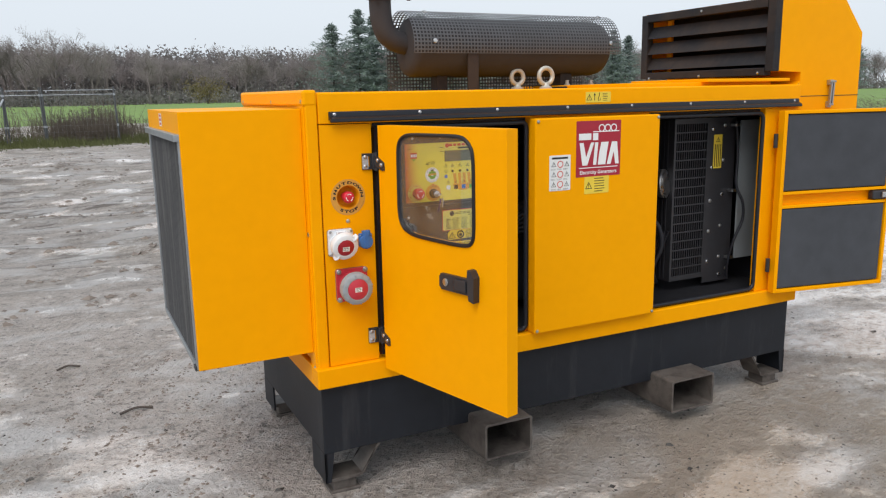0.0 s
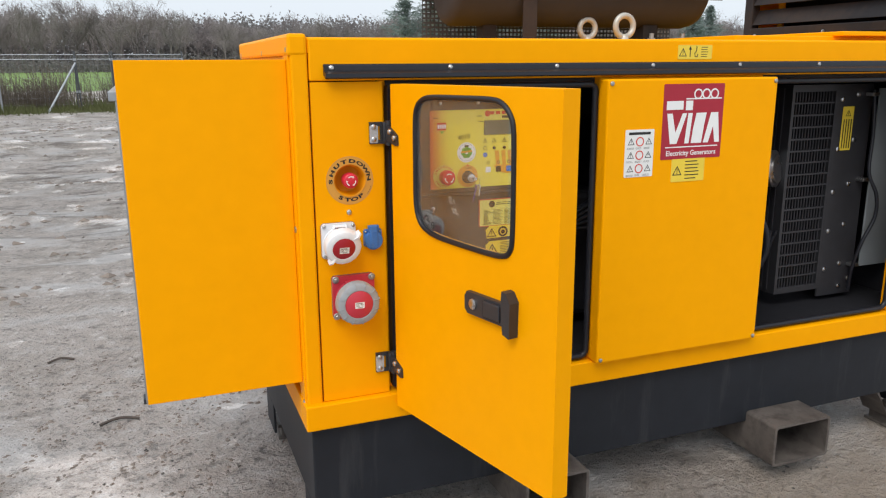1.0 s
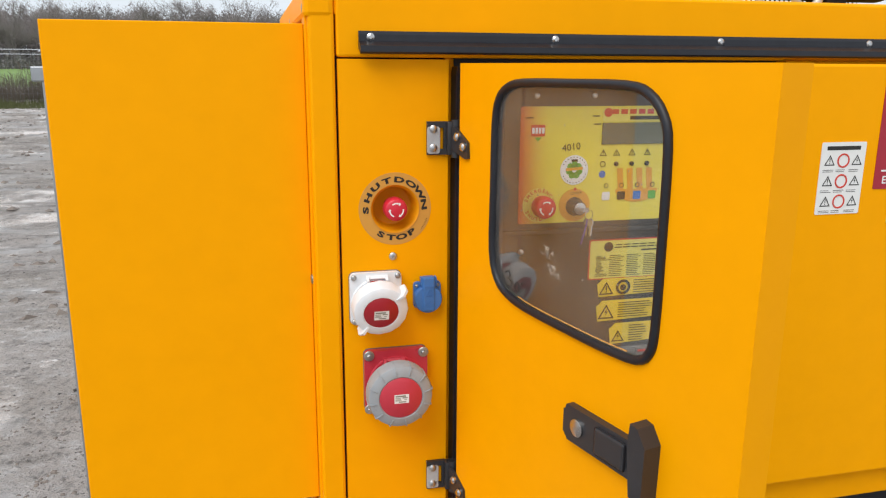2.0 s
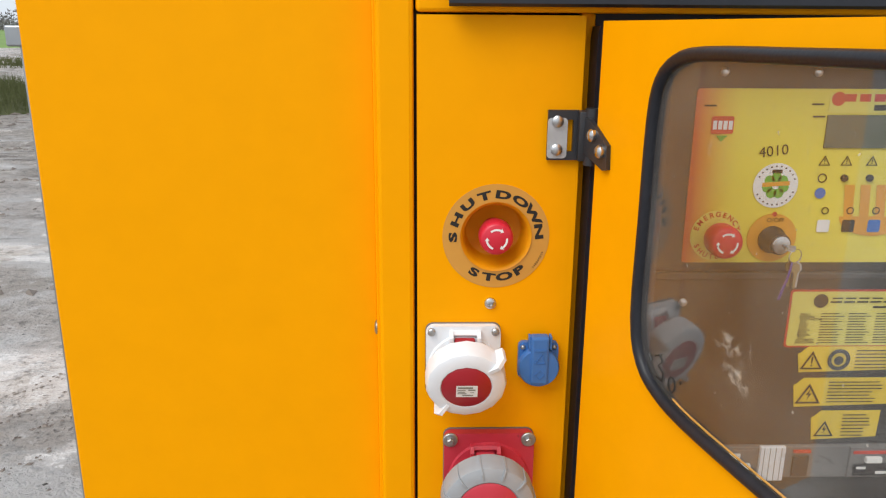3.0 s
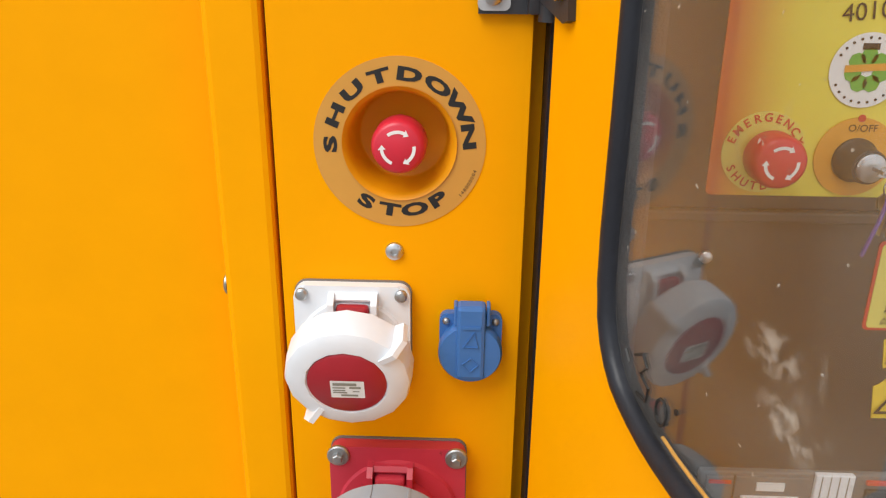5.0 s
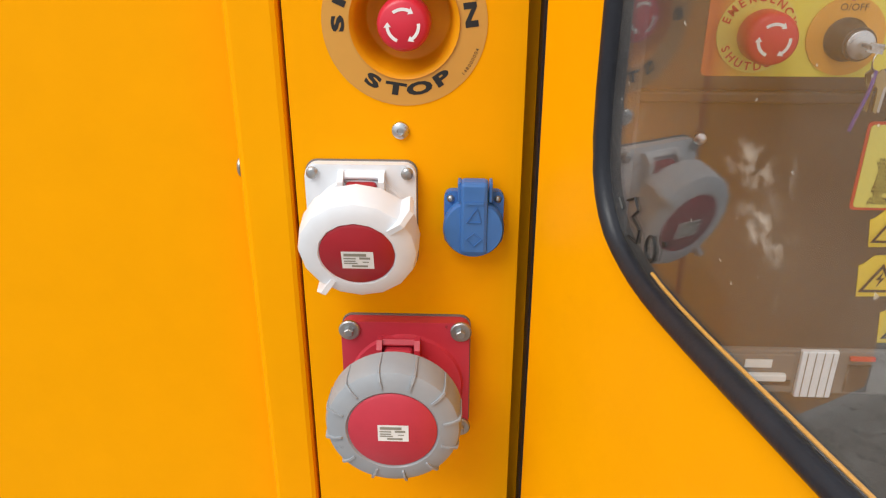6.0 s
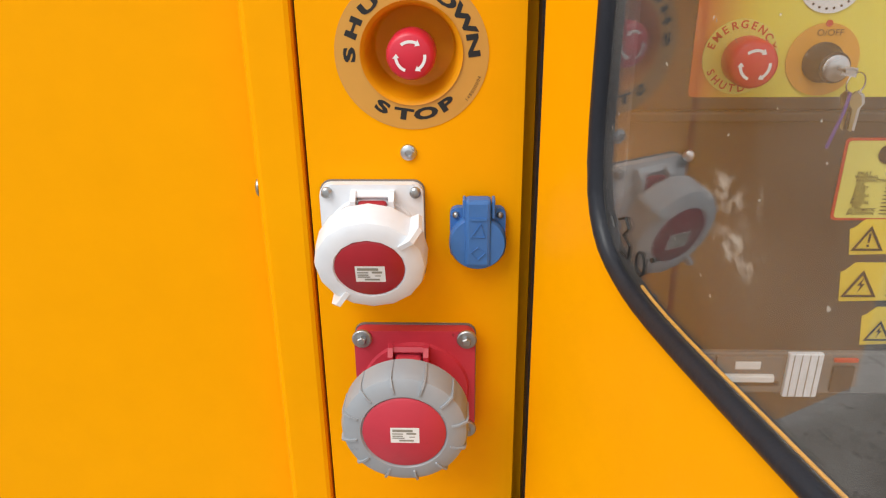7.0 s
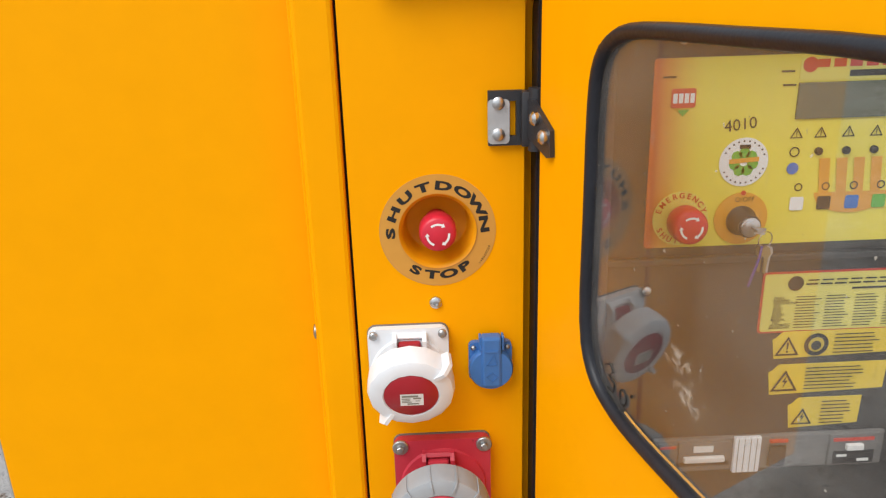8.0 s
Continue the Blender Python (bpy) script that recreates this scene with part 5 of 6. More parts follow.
# ---- wide open radiator door ----
rdoor_m = Matrix.Translation((2.093, -0.03, 0)) @ Matrix.Rotation(radians(-11.0), 4, "Z")
rdoor = part("radiator_door", boxes((0.0, 0.588, 0.003, 0.006, 0.476, 1.278)), YELLOW, gen, "wide open yellow door with dark foam panels inside", m=rdoor_m)
pieces("door_rail", YELLOW, rdoor, (0.0, 0.018, -0.032, 0.004, 0.476, 1.278), (0.573, 0.588, -0.032, 0.004, 0.476, 1.278), (0.018, 0.573, -0.032, 0.004, 0.476, 0.492), (0.018, 0.573, -0.032, 0.004, 1.264, 1.278), (0.018, 0.573, -0.028, 0.004, 0.855, 0.868), (0.018, 0.573, -0.028, 0.004, 0.915, 0.928), bevel=0.002, m=rdoor_m)
for z0, z1 in ((0.495, 0.852), (0.931, 1.262)):
    part("foam_panel", boxes((0.022, 0.569, -0.026, 0.002, z0, z1), bevel=0.006), FOAM, rdoor, "charcoal foam panel", m=rdoor_m)
bm = boxes((0.495, 0.573, -0.034, -0.004, 0.872, 0.912), bevel=0.006)
part("latch_body", bm, BLACK, rdoor, m=rdoor_m)
bm = boxes((0.54, 0.582, -0.042, -0.034, 0.88, 0.905), bevel=0.003)
part("latch_tongue", bm, STEEL, rdoor, m=rdoor_m)
for z in (1.15, 0.60):
    bm = bmesh.new()
    rod(bm, (2.082, -0.026, z - 0.03), (2.082, -0.026, z + 0.03), 0.009, 12)
    part("hinge_pin", bm, BLACK, gen)

# ---- air intake hood on the end ----
hood = part("intake_hood", boxes((-0.368, 0.006, 0.036, 0.040, 0.528, 1.338), bevel=0.0015), YELLOW, gen, "yellow box hood over the air intake")
pieces("hood_panel", YELLOW, hood, (-0.368, 0.0, 0.856, 0.86, 0.528, 1.338), (-0.368, 0.0, 0.040, 0.856, 1.334, 1.338), (-0.34, 0.0, 0.040, 0.856, 0.528, 0.532), (-0.368, -0.364, 0.040, 0.856, 1.272, 1.334))
pieces("filter_frame", GALV, hood, (-0.372, -0.362, 0.040, 0.066, 0.53, 1.27), (-0.372, -0.362, 0.83, 0.856, 0.53, 1.27), (-0.372, -0.362, 0.066, 0.83, 0.524, 0.542), (-0.385, -0.36, 0.038, 0.858, 1.25, 1.272), bevel=0.002, label="bare metal frame round the filter")
bm = boxes((-0.366, -0.32, 0.066, 0.83, 0.542, 1.25))
part("filter_mat", bm, FILTER, hood, "dark grey air filter mat")
for k in range(25):
    y = 0.085 + 0.0295 * k
    part("filter_rib", boxes((-0.3668, -0.3655, y, y + 0.006, 0.542, 1.25)), FILTER, hood)
bm = bmesh.new()
flat_pts = [(-0.3686, y, z) for y, z in ((0.50, 1.285), (0.43, 1.285), (0.43, 1.328), (0.50, 1.328))]
bm.faces.new([bm.verts.new(p) for p in flat_pts])
part("hood_sticker", bm, PAPER, hood, "small white and red sticker")
bm = bmesh.new()
for k in range(3):
    bm.faces.new([bm.verts.new((-0.369, y, z)) for y, z in ((0.49, 1.289 + 0.014 * k), (0.44, 1.289 + 0.014 * k), (0.44, 1.297 + 0.014 * k), (0.49, 1.297 + 0.014 * k))])
part("sticker_print", bm, REDI, hood)
part("drip_lug", boxes((-0.378, -0.362, 0.045, 0.08, 0.527, 0.542), bevel=0.002), BLACK, hood)

# ---- hot air outlet hood at the other end ----
bm = bmesh.new()
prof = [(2.125, 1.447), (2.275, 1.441), (2.275, 1.40), (2.255, 1.388), (2.255, 0.51), (2.675, 0.51), (2.665, 1.615), (2.53, 1.765), (2.12, 1.757)]
slab(bm, prof, 0.03, 0.034)
slab(bm, prof, 0.866, 0.87)
for (xa, za), (xb, zb) in (((2.675, 0.51), (2.665, 1.615)), ((2.665, 1.615), (2.53, 1.765)), ((2.53, 1.765), (2.12, 1.757)), ((2.125, 1.447), (2.275, 1.441)), ((2.275, 1.441), (2.275, 1.40)), ((2.275, 1.40), (2.255, 1.388)), ((2.255, 0.51), (2.675, 0.51))):
    vs = [bm.verts.new(p) for p in ((xa, 0.034, za), (xb, 0.034, zb), (xb, 0.866, zb), (xa, 0.866, za))]
    bm.faces.new(vs)
bm.faces.ensure_lookup_table()
outlet = part("outlet_hood", bm, YELLOW, gen, "tall yellow air outlet hood with a slanted top")
pieces("hood_joint", INK, outlet, (2.262, 2.672, 0.0285, 0.031, 1.334, 1.337), (2.262, 2.265, 0.0285, 0.031, 1.337, 1.39))
bm = boxes((2.450, 2.475, 0.016, 0.03, 1.283, 1.31), (2.449, 2.480, 0.012, 0.03, 1.382, 1.406), bevel=0.003)
for dx in (0.0, 0.016):
    slab(bm, [(2.452 + dx, 1.30), (2.459 + dx, 1.30), (2.463 + dx, 1.392), (2.456 + dx, 1.392)], 0.008, 0.018)
slab(bm, [(2.459, 1.31), (2.468, 1.31), (2.472, 1.385), (2.463, 1.385)], 0.013, 0.018)
rod(bm, (2.448, 0.012, 1.296), (2.478, 0.012, 1.296), 0.005, 10)
rod(bm, (2.446, 0.010, 1.398), (2.484, 0.010, 1.398), 0.005, 10)
part("toggle_latch", bm, ZINC, outlet, "bright metal toggle latch")
pieces("louvre_frame", LOUVRE, outlet, (2.095, 2.135, 0.026, 0.07, 1.445, 1.762), (2.095, 2.135, 0.83, 0.875, 1.432, 1.752), (2.09, 2.135, 0.07, 0.83, 1.428, 1.462), (2.09, 2.135, 0.07, 0.83, 1.715, 1.752), bevel=0.003, label="dark painted louvre frame")
for k in range(3):
    z = 1.476 + 0.078 * k
    bm = bmesh.new()
    vs = [(2.099, z), (2.102, z - 0.001), (2.135, z + 0.058), (2.132, z + 0.059)]
    ring_sweep(bm, [[(x, y, zz) for x, zz in vs] for y in (0.07, 0.83)])
    part("louvre_blade", bm, LOUVRE, outlet, "dark slanted louvre blade")
part("inner_stay", boxes((2.17, 2.178, 0.735, 0.765, 1.45, 1.75)), YELLOW, outlet)
# Dark sheet added inside the hood; stands in for shade between the blades.
part("louvre_dark_sheet", boxes((2.30, 2.31, 0.04, 0.86, 1.45, 1.75)), INSIDE, outlet)
for y, z in ((0.10, 1.440), (0.45, 1.436), (0.80, 1.432), (0.45, 1.735)):
    bm = bmesh.new()
    lathe(bm, [(0, 0.007), (0.004, 0.006), (0.005, 0.002)], (2.09, y, z), (-1, 0, 0), 10)
    part("louvre_screw", bm, STEEL, outlet)

# ---- exhaust silencer with its guard ----
MX0, MX1, MY, MZ, MR = 0.628, 1.60, 0.60, 1.566, 0.12
bm = bmesh.new()
lathe(bm, [(-0.012, 0.02), (-0.010, MR * 0.7), (0.004, MR * 0.93), (0.02, MR), (MX1 - MX0 - 0.05, MR), (MX1 - MX0 - 0.015, MR * 0.92), (MX1 - MX0 + 0.012, MR * 0.68), (MX1 - MX0 + 0.02, 0.02)], (MX0, MY, MZ), (1, 0, 0), 48)
muf = part("silencer", bm, MUFFLER, gen, "heat-browned steel exhaust silencer", smooth=40)
bm = bmesh.new()
tube(bm, smooth_line([(0.66, MY, MZ + 0.012), (0.60, MY, MZ + 0.018), (0.545, MY, MZ + 0.05), (0.522, MY, MZ + 0.11), (0.518, MY, MZ + 0.19), (0.518, MY, MZ + 0.25)], 6), 0.044, 20)
part("exhaust_pipe", bm, MUFFLER, gen, "dark bent exhaust pipe", smooth=60)
bm = bmesh.new()
lathe(bm, [(0, 0.056), (0.03, 0.056)], (0.518, MY, MZ + 0.185), (0, 0, 1), 24)
lathe(bm, [(0, 0.05), (0.012, 0.05)], (0.518, MY, MZ + 0.255), (0.2, 0, 1), 24)
box(bm, 0.463, 0.483, MY - 0.07, MY - 0.05, MZ + 0.185, MZ + 0.215)
tube(bm, smooth_line([(0.563, MY - 0.03, MZ + 0.19), (0.603, MY - 0.04, MZ + 0.215), (0.623, MY - 0.04, MZ + 0.19), (0.653, MY - 0.04, MZ + 0.205)]), 0.012, 8)
part("pipe_clamp", bm, RUSTY, gen, "dark pipe clamp with a rain flap", smooth=50)
# perforated guard: flat back sheet, half round over the top
R = MR + 0.024
rows = [(MY + R, 1.39 + 0.0147 * k) for k in range(int((MZ - 1.39) / 0.0147))]
n_arc = 30
rows += [(MY + R * math.cos(math.pi * k / n_arc), MZ + R * math.sin(math.pi * k / n_arc)) for k in range(-0, n_arc + 3)]
cols = [0.60 + 0.0150 * k for k in range(69)]
V, Fq = [], []
for i in range(len(rows) - 1):
    (ya, za), (yb, zb) = rows[i], rows[i + 1]
    for j in range(len(cols) - 1):
        xa, xb = cols[j], cols[j + 1]
        f = 0.21
        o = len(V)
        P4 = [(xa, ya, za), (xb, ya, za), (xb, yb, zb), (xa, yb, zb)]
        c = [sum(p[k] for p in P4) / 4 for k in range(3)]
        V += P4 + [tuple(c[k] + (p[k] - c[k]) * (1 - 2 * f) for k in range(3)) for p in P4]
        Fq += [(o + a, o + (a + 1) % 4, o + 4 + (a + 1) % 4, o + 4 + a) for a in range(4)]
me = bpy.data.meshes.new("silencer_guard")
me.from_pydata([tuple(c * UNIT for c in v) for v in V], [], Fq)
me.materials.append(GUARD_M)
guard_ob = new("silencer_guard", me)
guard_ob.parent = gen
tagged(guard_ob, "black perforated sheet guard over the silencer")
for x in (0.69, 1.56):
    for a in (180, 110):
        bm = bmesh.new()
        d = Vector((0, math.cos(radians(a)), math.sin(radians(a)) + (0.12 if a == 180 else 0)))
        lathe(bm, [(0, 0.010), (0.005, 0.009), (0.007, 0.004)], Vector((x, MY, MZ)) + d * (R + 0.001), d, 12)
        part("guard_screw", bm, STEEL, muf, smooth=30)
pieces("silencer_bracket", LOUVRE, gen, (0.845, 0.895, MY - MR - 0.012, MY - MR - 0.004, 1.388, MZ + 0.005), (0.75, 0.80, MY - 0.03, MY + 0.03, 1.388, 1.455), (1.36, 1.42, MY - 0.05, MY + 0.03, 1.388, 1.455), bevel=0.002, label="dark support bracket")
bm = boxes((1.33, 1.52, MY - 0.13, MY + 0.02, 1.388, 1.398), bevel=0.002)
part("flange_plate", bm, BLACK, gen)
for x in (1.36, 1.49):
    bm = bmesh.new()
    rod(bm, (x, MY - 0.10, 1.396), (x, MY - 0.10, 1.425), 0.008, 10)
    lathe(bm, [(0, 0.014), (0.012, 0.014)], (x, MY - 0.10, 1.397), (0, 0, 1), 6)
    part("stud", bm, ZINC, gen)
# lifting eyes
for x, y, r in ((1.119, 0.528, 0.030), (1.153, 0.36, 0.033)):
    bm = bmesh.new()
    tube(bm, [(x + r * math.cos(a), y, 1.440 + r * math.sin(a)) for a in (2 * math.pi * k / 28 for k in range(28))], 0.0095, 12, closed=True)
    lathe(bm, [(0, 0.026), (0.008, 0.026), (0.014, 0.015), (0.026, 0.012)], (x, y, 1.387), (0, 0, 1), 20)
    part("lifting_eye", bm, EYEM, gen, "dull cast steel lifting eye bolt", smooth=50)

# keys in the switch
keys = thing("key_ring", "steel key ring with a violet cord hanging in a switch", "keys", at=(0.487, 0.012, 1.004))
km = Matrix.Translation((-0.487, -0.012, -1.005)) @ Matrix.Translation((0.478, 0, 1.034)) @ Matrix.Diagonal((0.75, 1, 0.66, 1)) @ Matrix.Translation((-0.478, 0, -1.034))
bm = bmesh.new()
slab(bm, [(0.473, 1.030), (0.477, 1.040), (0.490, 1.038), (0.489, 1.027)], 0.010, 0.0120)
box(bm, 0.475, 0.479, 0.006, 0.022, 1.033, 1.037)
part("switch_key", bm, STEEL, keys, m=km)
bm = bmesh.new()
tube(bm, [(0.487 + 0.012 * math.cos(a), 0.005 + 0.004 * math.cos(a), 1.022 + 0.013 * math.sin(a)) for a in (2 * math.pi * k / 20 for k in range(20))], 0.0008, 6, closed=True)
part("ring", bm, STEEL, keys, m=km)
for k, (dx, mt) in enumerate(((0.004, BRASS), (0.009, STEEL), (-0.001, BRASS))):
    bm = bmesh.new()
    slab(bm, [(0.484 + dx, 1.013), (0.478 + dx, 1.006), (0.480 + dx, 0.996), (0.4835 + dx, 0.992), (0.4835 + dx, 0.967), (0.487 + dx, 0.964), (0.4885 + dx, 0.992), (0.492 + dx, 0.998), (0.490 + dx, 1.008)], 0.003 + 0.003 * k, 0.005 + 0.003 * k)
    part("loose_key", bm, mt, keys, m=km)
bm = bmesh.new()
tube(bm, smooth_line([(0.482, 0.003, 1.012), (0.478, 0.001, 0.99), (0.472, 0.001, 0.965), (0.468, 0.002, 0.945)]), 0.0018, 6)
part("cord", bm, PURPLE, keys, m=km)


# ---- distance: fence, weeds, woods ----
def stuff(name, verts, faces, material, label, category):
    me = bpy.data.meshes.new(name)
    me.from_pydata((np.asarray(verts) * UNIT).tolist(), [], faces)
    me.materials.append(material)
    return tagged(new(name, me), label, category, kind="stuff")


def bare_tree(rnd, height, spread, levels=4):
    """Limbs as three-sided tapered sticks: (verts, faces) with its foot at the origin."""
    V, T = [], []

    def stick(a, b, r0, r1):
        d = (b - a).normalized()
        s = d.orthogonal().normalized()
        u = d.cross(s)
        o = len(V)
        for p, r in ((a, r0), (b, r1)):
            for k in range(3):
                t = 2 * math.pi * k / 3
                V.append(p + s * math.cos(t) * r + u * math.sin(t) * r)
        T.extend([(o + k, o + (k + 1) % 3, o + 3 + (k + 1) % 3, o + 3 + k) for k in range(3)])

    def grow(a, d, length, r, level):
        b = a + d * length
        stick(a, b, r, r * 0.6)
        if level == 0:
            return
        n = 3 if level > 1 else 4
        for k in range(n):
            t = rnd.uniform(0.35, 1.0) if k else 1.0
            w = Vector((rnd.gauss(0, 1), rnd.gauss(0, 1), rnd.gauss(0.25, 0.6))).normalized()
            e = (d + w * spread * rnd.uniform(0.5, 1.2)).normalized()
            grow(a + d * length * t, e, length * rnd.uniform(0.5, 0.78), r * 0.55, level - 1)

    grow(Vector((0, 0, 0)), Vector((rnd.gauss(0, 0.03), rnd.gauss(0, 0.03), 1)).normalized(), height * 0.36, height * 0.014, levels)
    return np.array([tuple(v) for v in V]), T


def leaf_flecks(rnd, centres, size, each, spread):
    V, T = [], []
    for c in centres:
        for _ in range(each):
            p = c + np.array([rnd.gauss(0, spread), rnd.gauss(0, spread), rnd.gauss(0, spread * 0.8)])
            a, b = np.array([rnd.gauss(0, 1) for _ in range(3)]), np.array([rnd.gauss(0, 1) for _ in range(3)])
            a, b = a / np.linalg.norm(a) * size, b / np.linalg.norm(b) * size
            o = len(V)
            V += [p, p + a, p + a * 0.5 + b]
            T.append((o, o + 1, o + 2))
    return V, T


rnd = random.Random(4)
protos = [bare_tree(rnd, 1.0, 0.75, 5) for _ in range(7)]
plain = [bare_tree(rnd, 1.0, 0.8, 4) for _ in range(7)]
wood = [[], [], 0]
leaf = [[], [], 0]
under = [[], [], 0]


def add(store, v, f):
    store[0].append(np.asarray(v))
    store[1] += [tuple(i + store[2] for i in t) for t in f]
    store[2] += len(v)


seeded = np.random.default_rng(11)


def twig_slivers(tips, h, each):
    """Thin twigs that fill out a crown."""
    n = len(tips) * each
    p = np.repeat(tips, each, 0) + seeded.normal(0, 0.035 * h, (n, 3))
    d = seeded.normal((0, 0, 0.7), (1, 1, 0.8), (n, 3))
    d *= (seeded.uniform(0.03, 0.075, n) * h / np.linalg.norm(d, axis=1))[:, None]
    V = np.stack([p, p + np.array([0.0042, 0.001, 0.002]) * h, p + d], 1).reshape(-1, 3)
    return V, np.arange(3 * n).reshape(-1, 3).tolist()


def woods(n, x0, x1, y0, y1, h0, h1, leafy, kinds, each):
    for _ in range(n):
        v, f = rnd.choice(kinds)
        h = rnd.uniform(h0, h1)
        a = rnd.uniform(0, 6.28)
        c, s = math.cos(a), math.sin(a)
        at = np.array([rnd.uniform(x0, x1), rnd.uniform(y0, y1), 0])
        if 0.08 < at[0] / at[1] < 0.32:  # a stand of younger trees
            h *= 0.83
        w = np.stack([(v[:, 0] * c - v[:, 1] * s) * 1.1, (v[:, 0] * s + v[:, 1] * c) * 1.1, v[:, 2]], 1) * h + at
        add(wood, w, f)
        up = np.flatnonzero(v[:, 2] > 0.42)
        tips = w[up[seeded.integers(0, len(up), 70)]]
        add(wood, *twig_slivers(tips, h, each))
        if rnd.random() < leafy:
            add(leaf, *leaf_flecks(rnd, tips[:34], 0.0065 * h, 16, 0.04 * h))


woods(120, -100, 340, 194, 214, 13, 19, 0.35, protos, 17)
woods(170, -105, 350, 212, 250, 16, 20.5, 0.2, plain, 15)
woods(200, -110, 360, 250, 290, 18, 22, 0.05, plain, 15)
stuff("bare_woods", np.concatenate(wood[0]), wood[1], TWIGS, "far belt of bare brown winter woods, paled for haze", "woods")
stuff("withered_foliage", np.concatenate(leaf[0]), leaf[1], RUSSET, "withered russet leaves left in the far woods", "foliage")
cent = [np.array([rnd.uniform(-120, 350), rnd.uniform(193, 215), rnd.uniform(0.2, 2.6)]) for _ in range(2600)]
cent += [np.array([rnd.uniform(-130, 380), rnd.uniform(262, 300), 15.5 * rnd.random() ** 1.15]) for _ in range(6000)]
add(under, *leaf_flecks(rnd, cent[:2600], 0.7, 13, 1.2))
add(under, *leaf_flecks(rnd, cent[2600:], 0.95, 34, 1.8))
stuff("undergrowth", np.concatenate(under[0]), under[1], SCRUB, "undergrowth along the edge of the woods, paled for haze", "undergrowth")


def conifer(name, x, y, h, r, label):
    root = thing(name, label, "tree", "conifers beside the field", (x, y, 0))
    bm = bmesh.new()
    lathe(bm, [(0, h * 0.018), (h * 0.5, h * 0.011), (h, h * 0.001)], (0, 0, 0), (0, 0, 1), 8)
    part("trunk", bm, BARK, root)
    V, T = [], []
    tiers = 17
    for k in range(tiers):
        t = (k + rnd.uniform(-0.3, 0.3)) / (tiers - 1)
        z = h * (0.10 + 0.87 * t)
        rr = 1.6 * r * min(1.0, max(0.0, 1 - t)) ** 0.7 * rnd.uniform(0.4, 1.2) + 0.05 * r
        for j in range(11):
            a = 6.28 * (j + rnd.random()) / 11
            L = rr * rnd.uniform(0.55, 1.35)
            rise = rnd.uniform(-0.25, 0.3)
            for s in range(9):
                q = (s + rnd.random()) / 9 * L
                p = np.array([math.cos(a) * q, math.sin(a) * q, z + rise * q + rnd.gauss(0, 0.010 * h)])
                for _ in range(4):
                    p2 = p + np.array([rnd.gauss(0, 0.012 * h), rnd.gauss(0, 0.012 * h), rnd.gauss(0, 0.008 * h)])
                    e1, e2 = (np.array([rnd.gauss(0, 1), rnd.gauss(0, 1), rnd.gauss(0.1, 0.45)]) * 0.021 * h for _ in range(2))
                    o = len(V)
                    V += [p2, p2 + e1, p2 + e2]
                    T.append((o, o + 1, o + 2))
    me = bpy.data.meshes.new("crown")
    me.from_pydata((np.array(V) * UNIT).tolist(), [], T)
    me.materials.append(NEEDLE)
    ob = new("crown", me)
    ob.parent = root
    return root


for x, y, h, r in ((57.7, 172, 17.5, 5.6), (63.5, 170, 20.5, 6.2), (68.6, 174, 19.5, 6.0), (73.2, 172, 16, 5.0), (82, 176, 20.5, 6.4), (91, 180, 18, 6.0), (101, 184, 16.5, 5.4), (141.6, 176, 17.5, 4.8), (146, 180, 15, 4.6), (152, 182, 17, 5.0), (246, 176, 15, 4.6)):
    conifer("conifer", x, y, h, r, "green conifer at the edge of a field, paled for haze")
for x, y, h, m_, lb in ((30, 178, 6.5, OCHREL, "rounded bush in ochre autumn leaf"), (165, 150, 4.0, RUSSET, "low russet bush at the field edge")):
    root = thing("bush", lb, "bush", at=(x, y, 0))
    bm = bmesh.new()
    for k in range(7):
        a = 6.28 * k / 7
        rod(bm, (0, 0, 0), (math.cos(a) * h * 0.3, math.sin(a) * h * 0.3, h * 0.6), 0.06, 5, 0.02)
    part("stems", bm, BARK, root)
    cent = [np.array([rnd.gauss(0, h * 0.35), rnd.gauss(0, h * 0.35), h * 0.5 + rnd.gauss(0, h * 0.2)]) for _ in range(220)]
    V, T = leaf_flecks(rnd, cent, 0.3, 9, 0.35)
    me = bpy.data.meshes.new("crown")
    me.from_pydata((np.array(V) * UNIT).tolist(), [], T)
    me.materials.append(m_)
    new("crown", me).parent = root

# weeds and rough grass along the fence
V, T = [], []
G, H_ = [], []
clumps = [(rnd.uniform(-13, 2.2), 25.3 + abs(rnd.gauss(0, 1.6)), rnd.uniform(0.5, 1.0)) for _ in range(74)]
for _ in range(4600):
    cx, cy, tall = rnd.choice(clumps)
    x, y = cx + rnd.gauss(0, 0.26), cy + rnd.gauss(0, 0.3)
    h = rnd.uniform(0.45, 1.5) * tall
    lean = np.array([rnd.gauss(0, 0.2) + 0.25 * (x - cx), rnd.gauss(0, 0.18), 1.0]) * h
    w = rnd.uniform(0.004, 0.010)
    o = len(V)
    b = np.array([x, y, 0.0])
    V += [b - [w, 0, 0], b + [w, 0, 0], b + lean + [w * 0.4, 0, 0], b + lean - [w * 0.4, 0, 0]]
    T.append((o, o + 1, o + 2, o + 3))
    for _ in range(6):
        p = b + lean * rnd.uniform(0.3, 1.0)
        q = p + np.array([rnd.gauss(0, 0.14), rnd.gauss(0, 0.14), rnd.uniform(0.02, 0.22)])
        o = len(V)
        V += [p, p + [0.010, 0, 0.008], q]
        T.append((o, o + 1, o + 2))
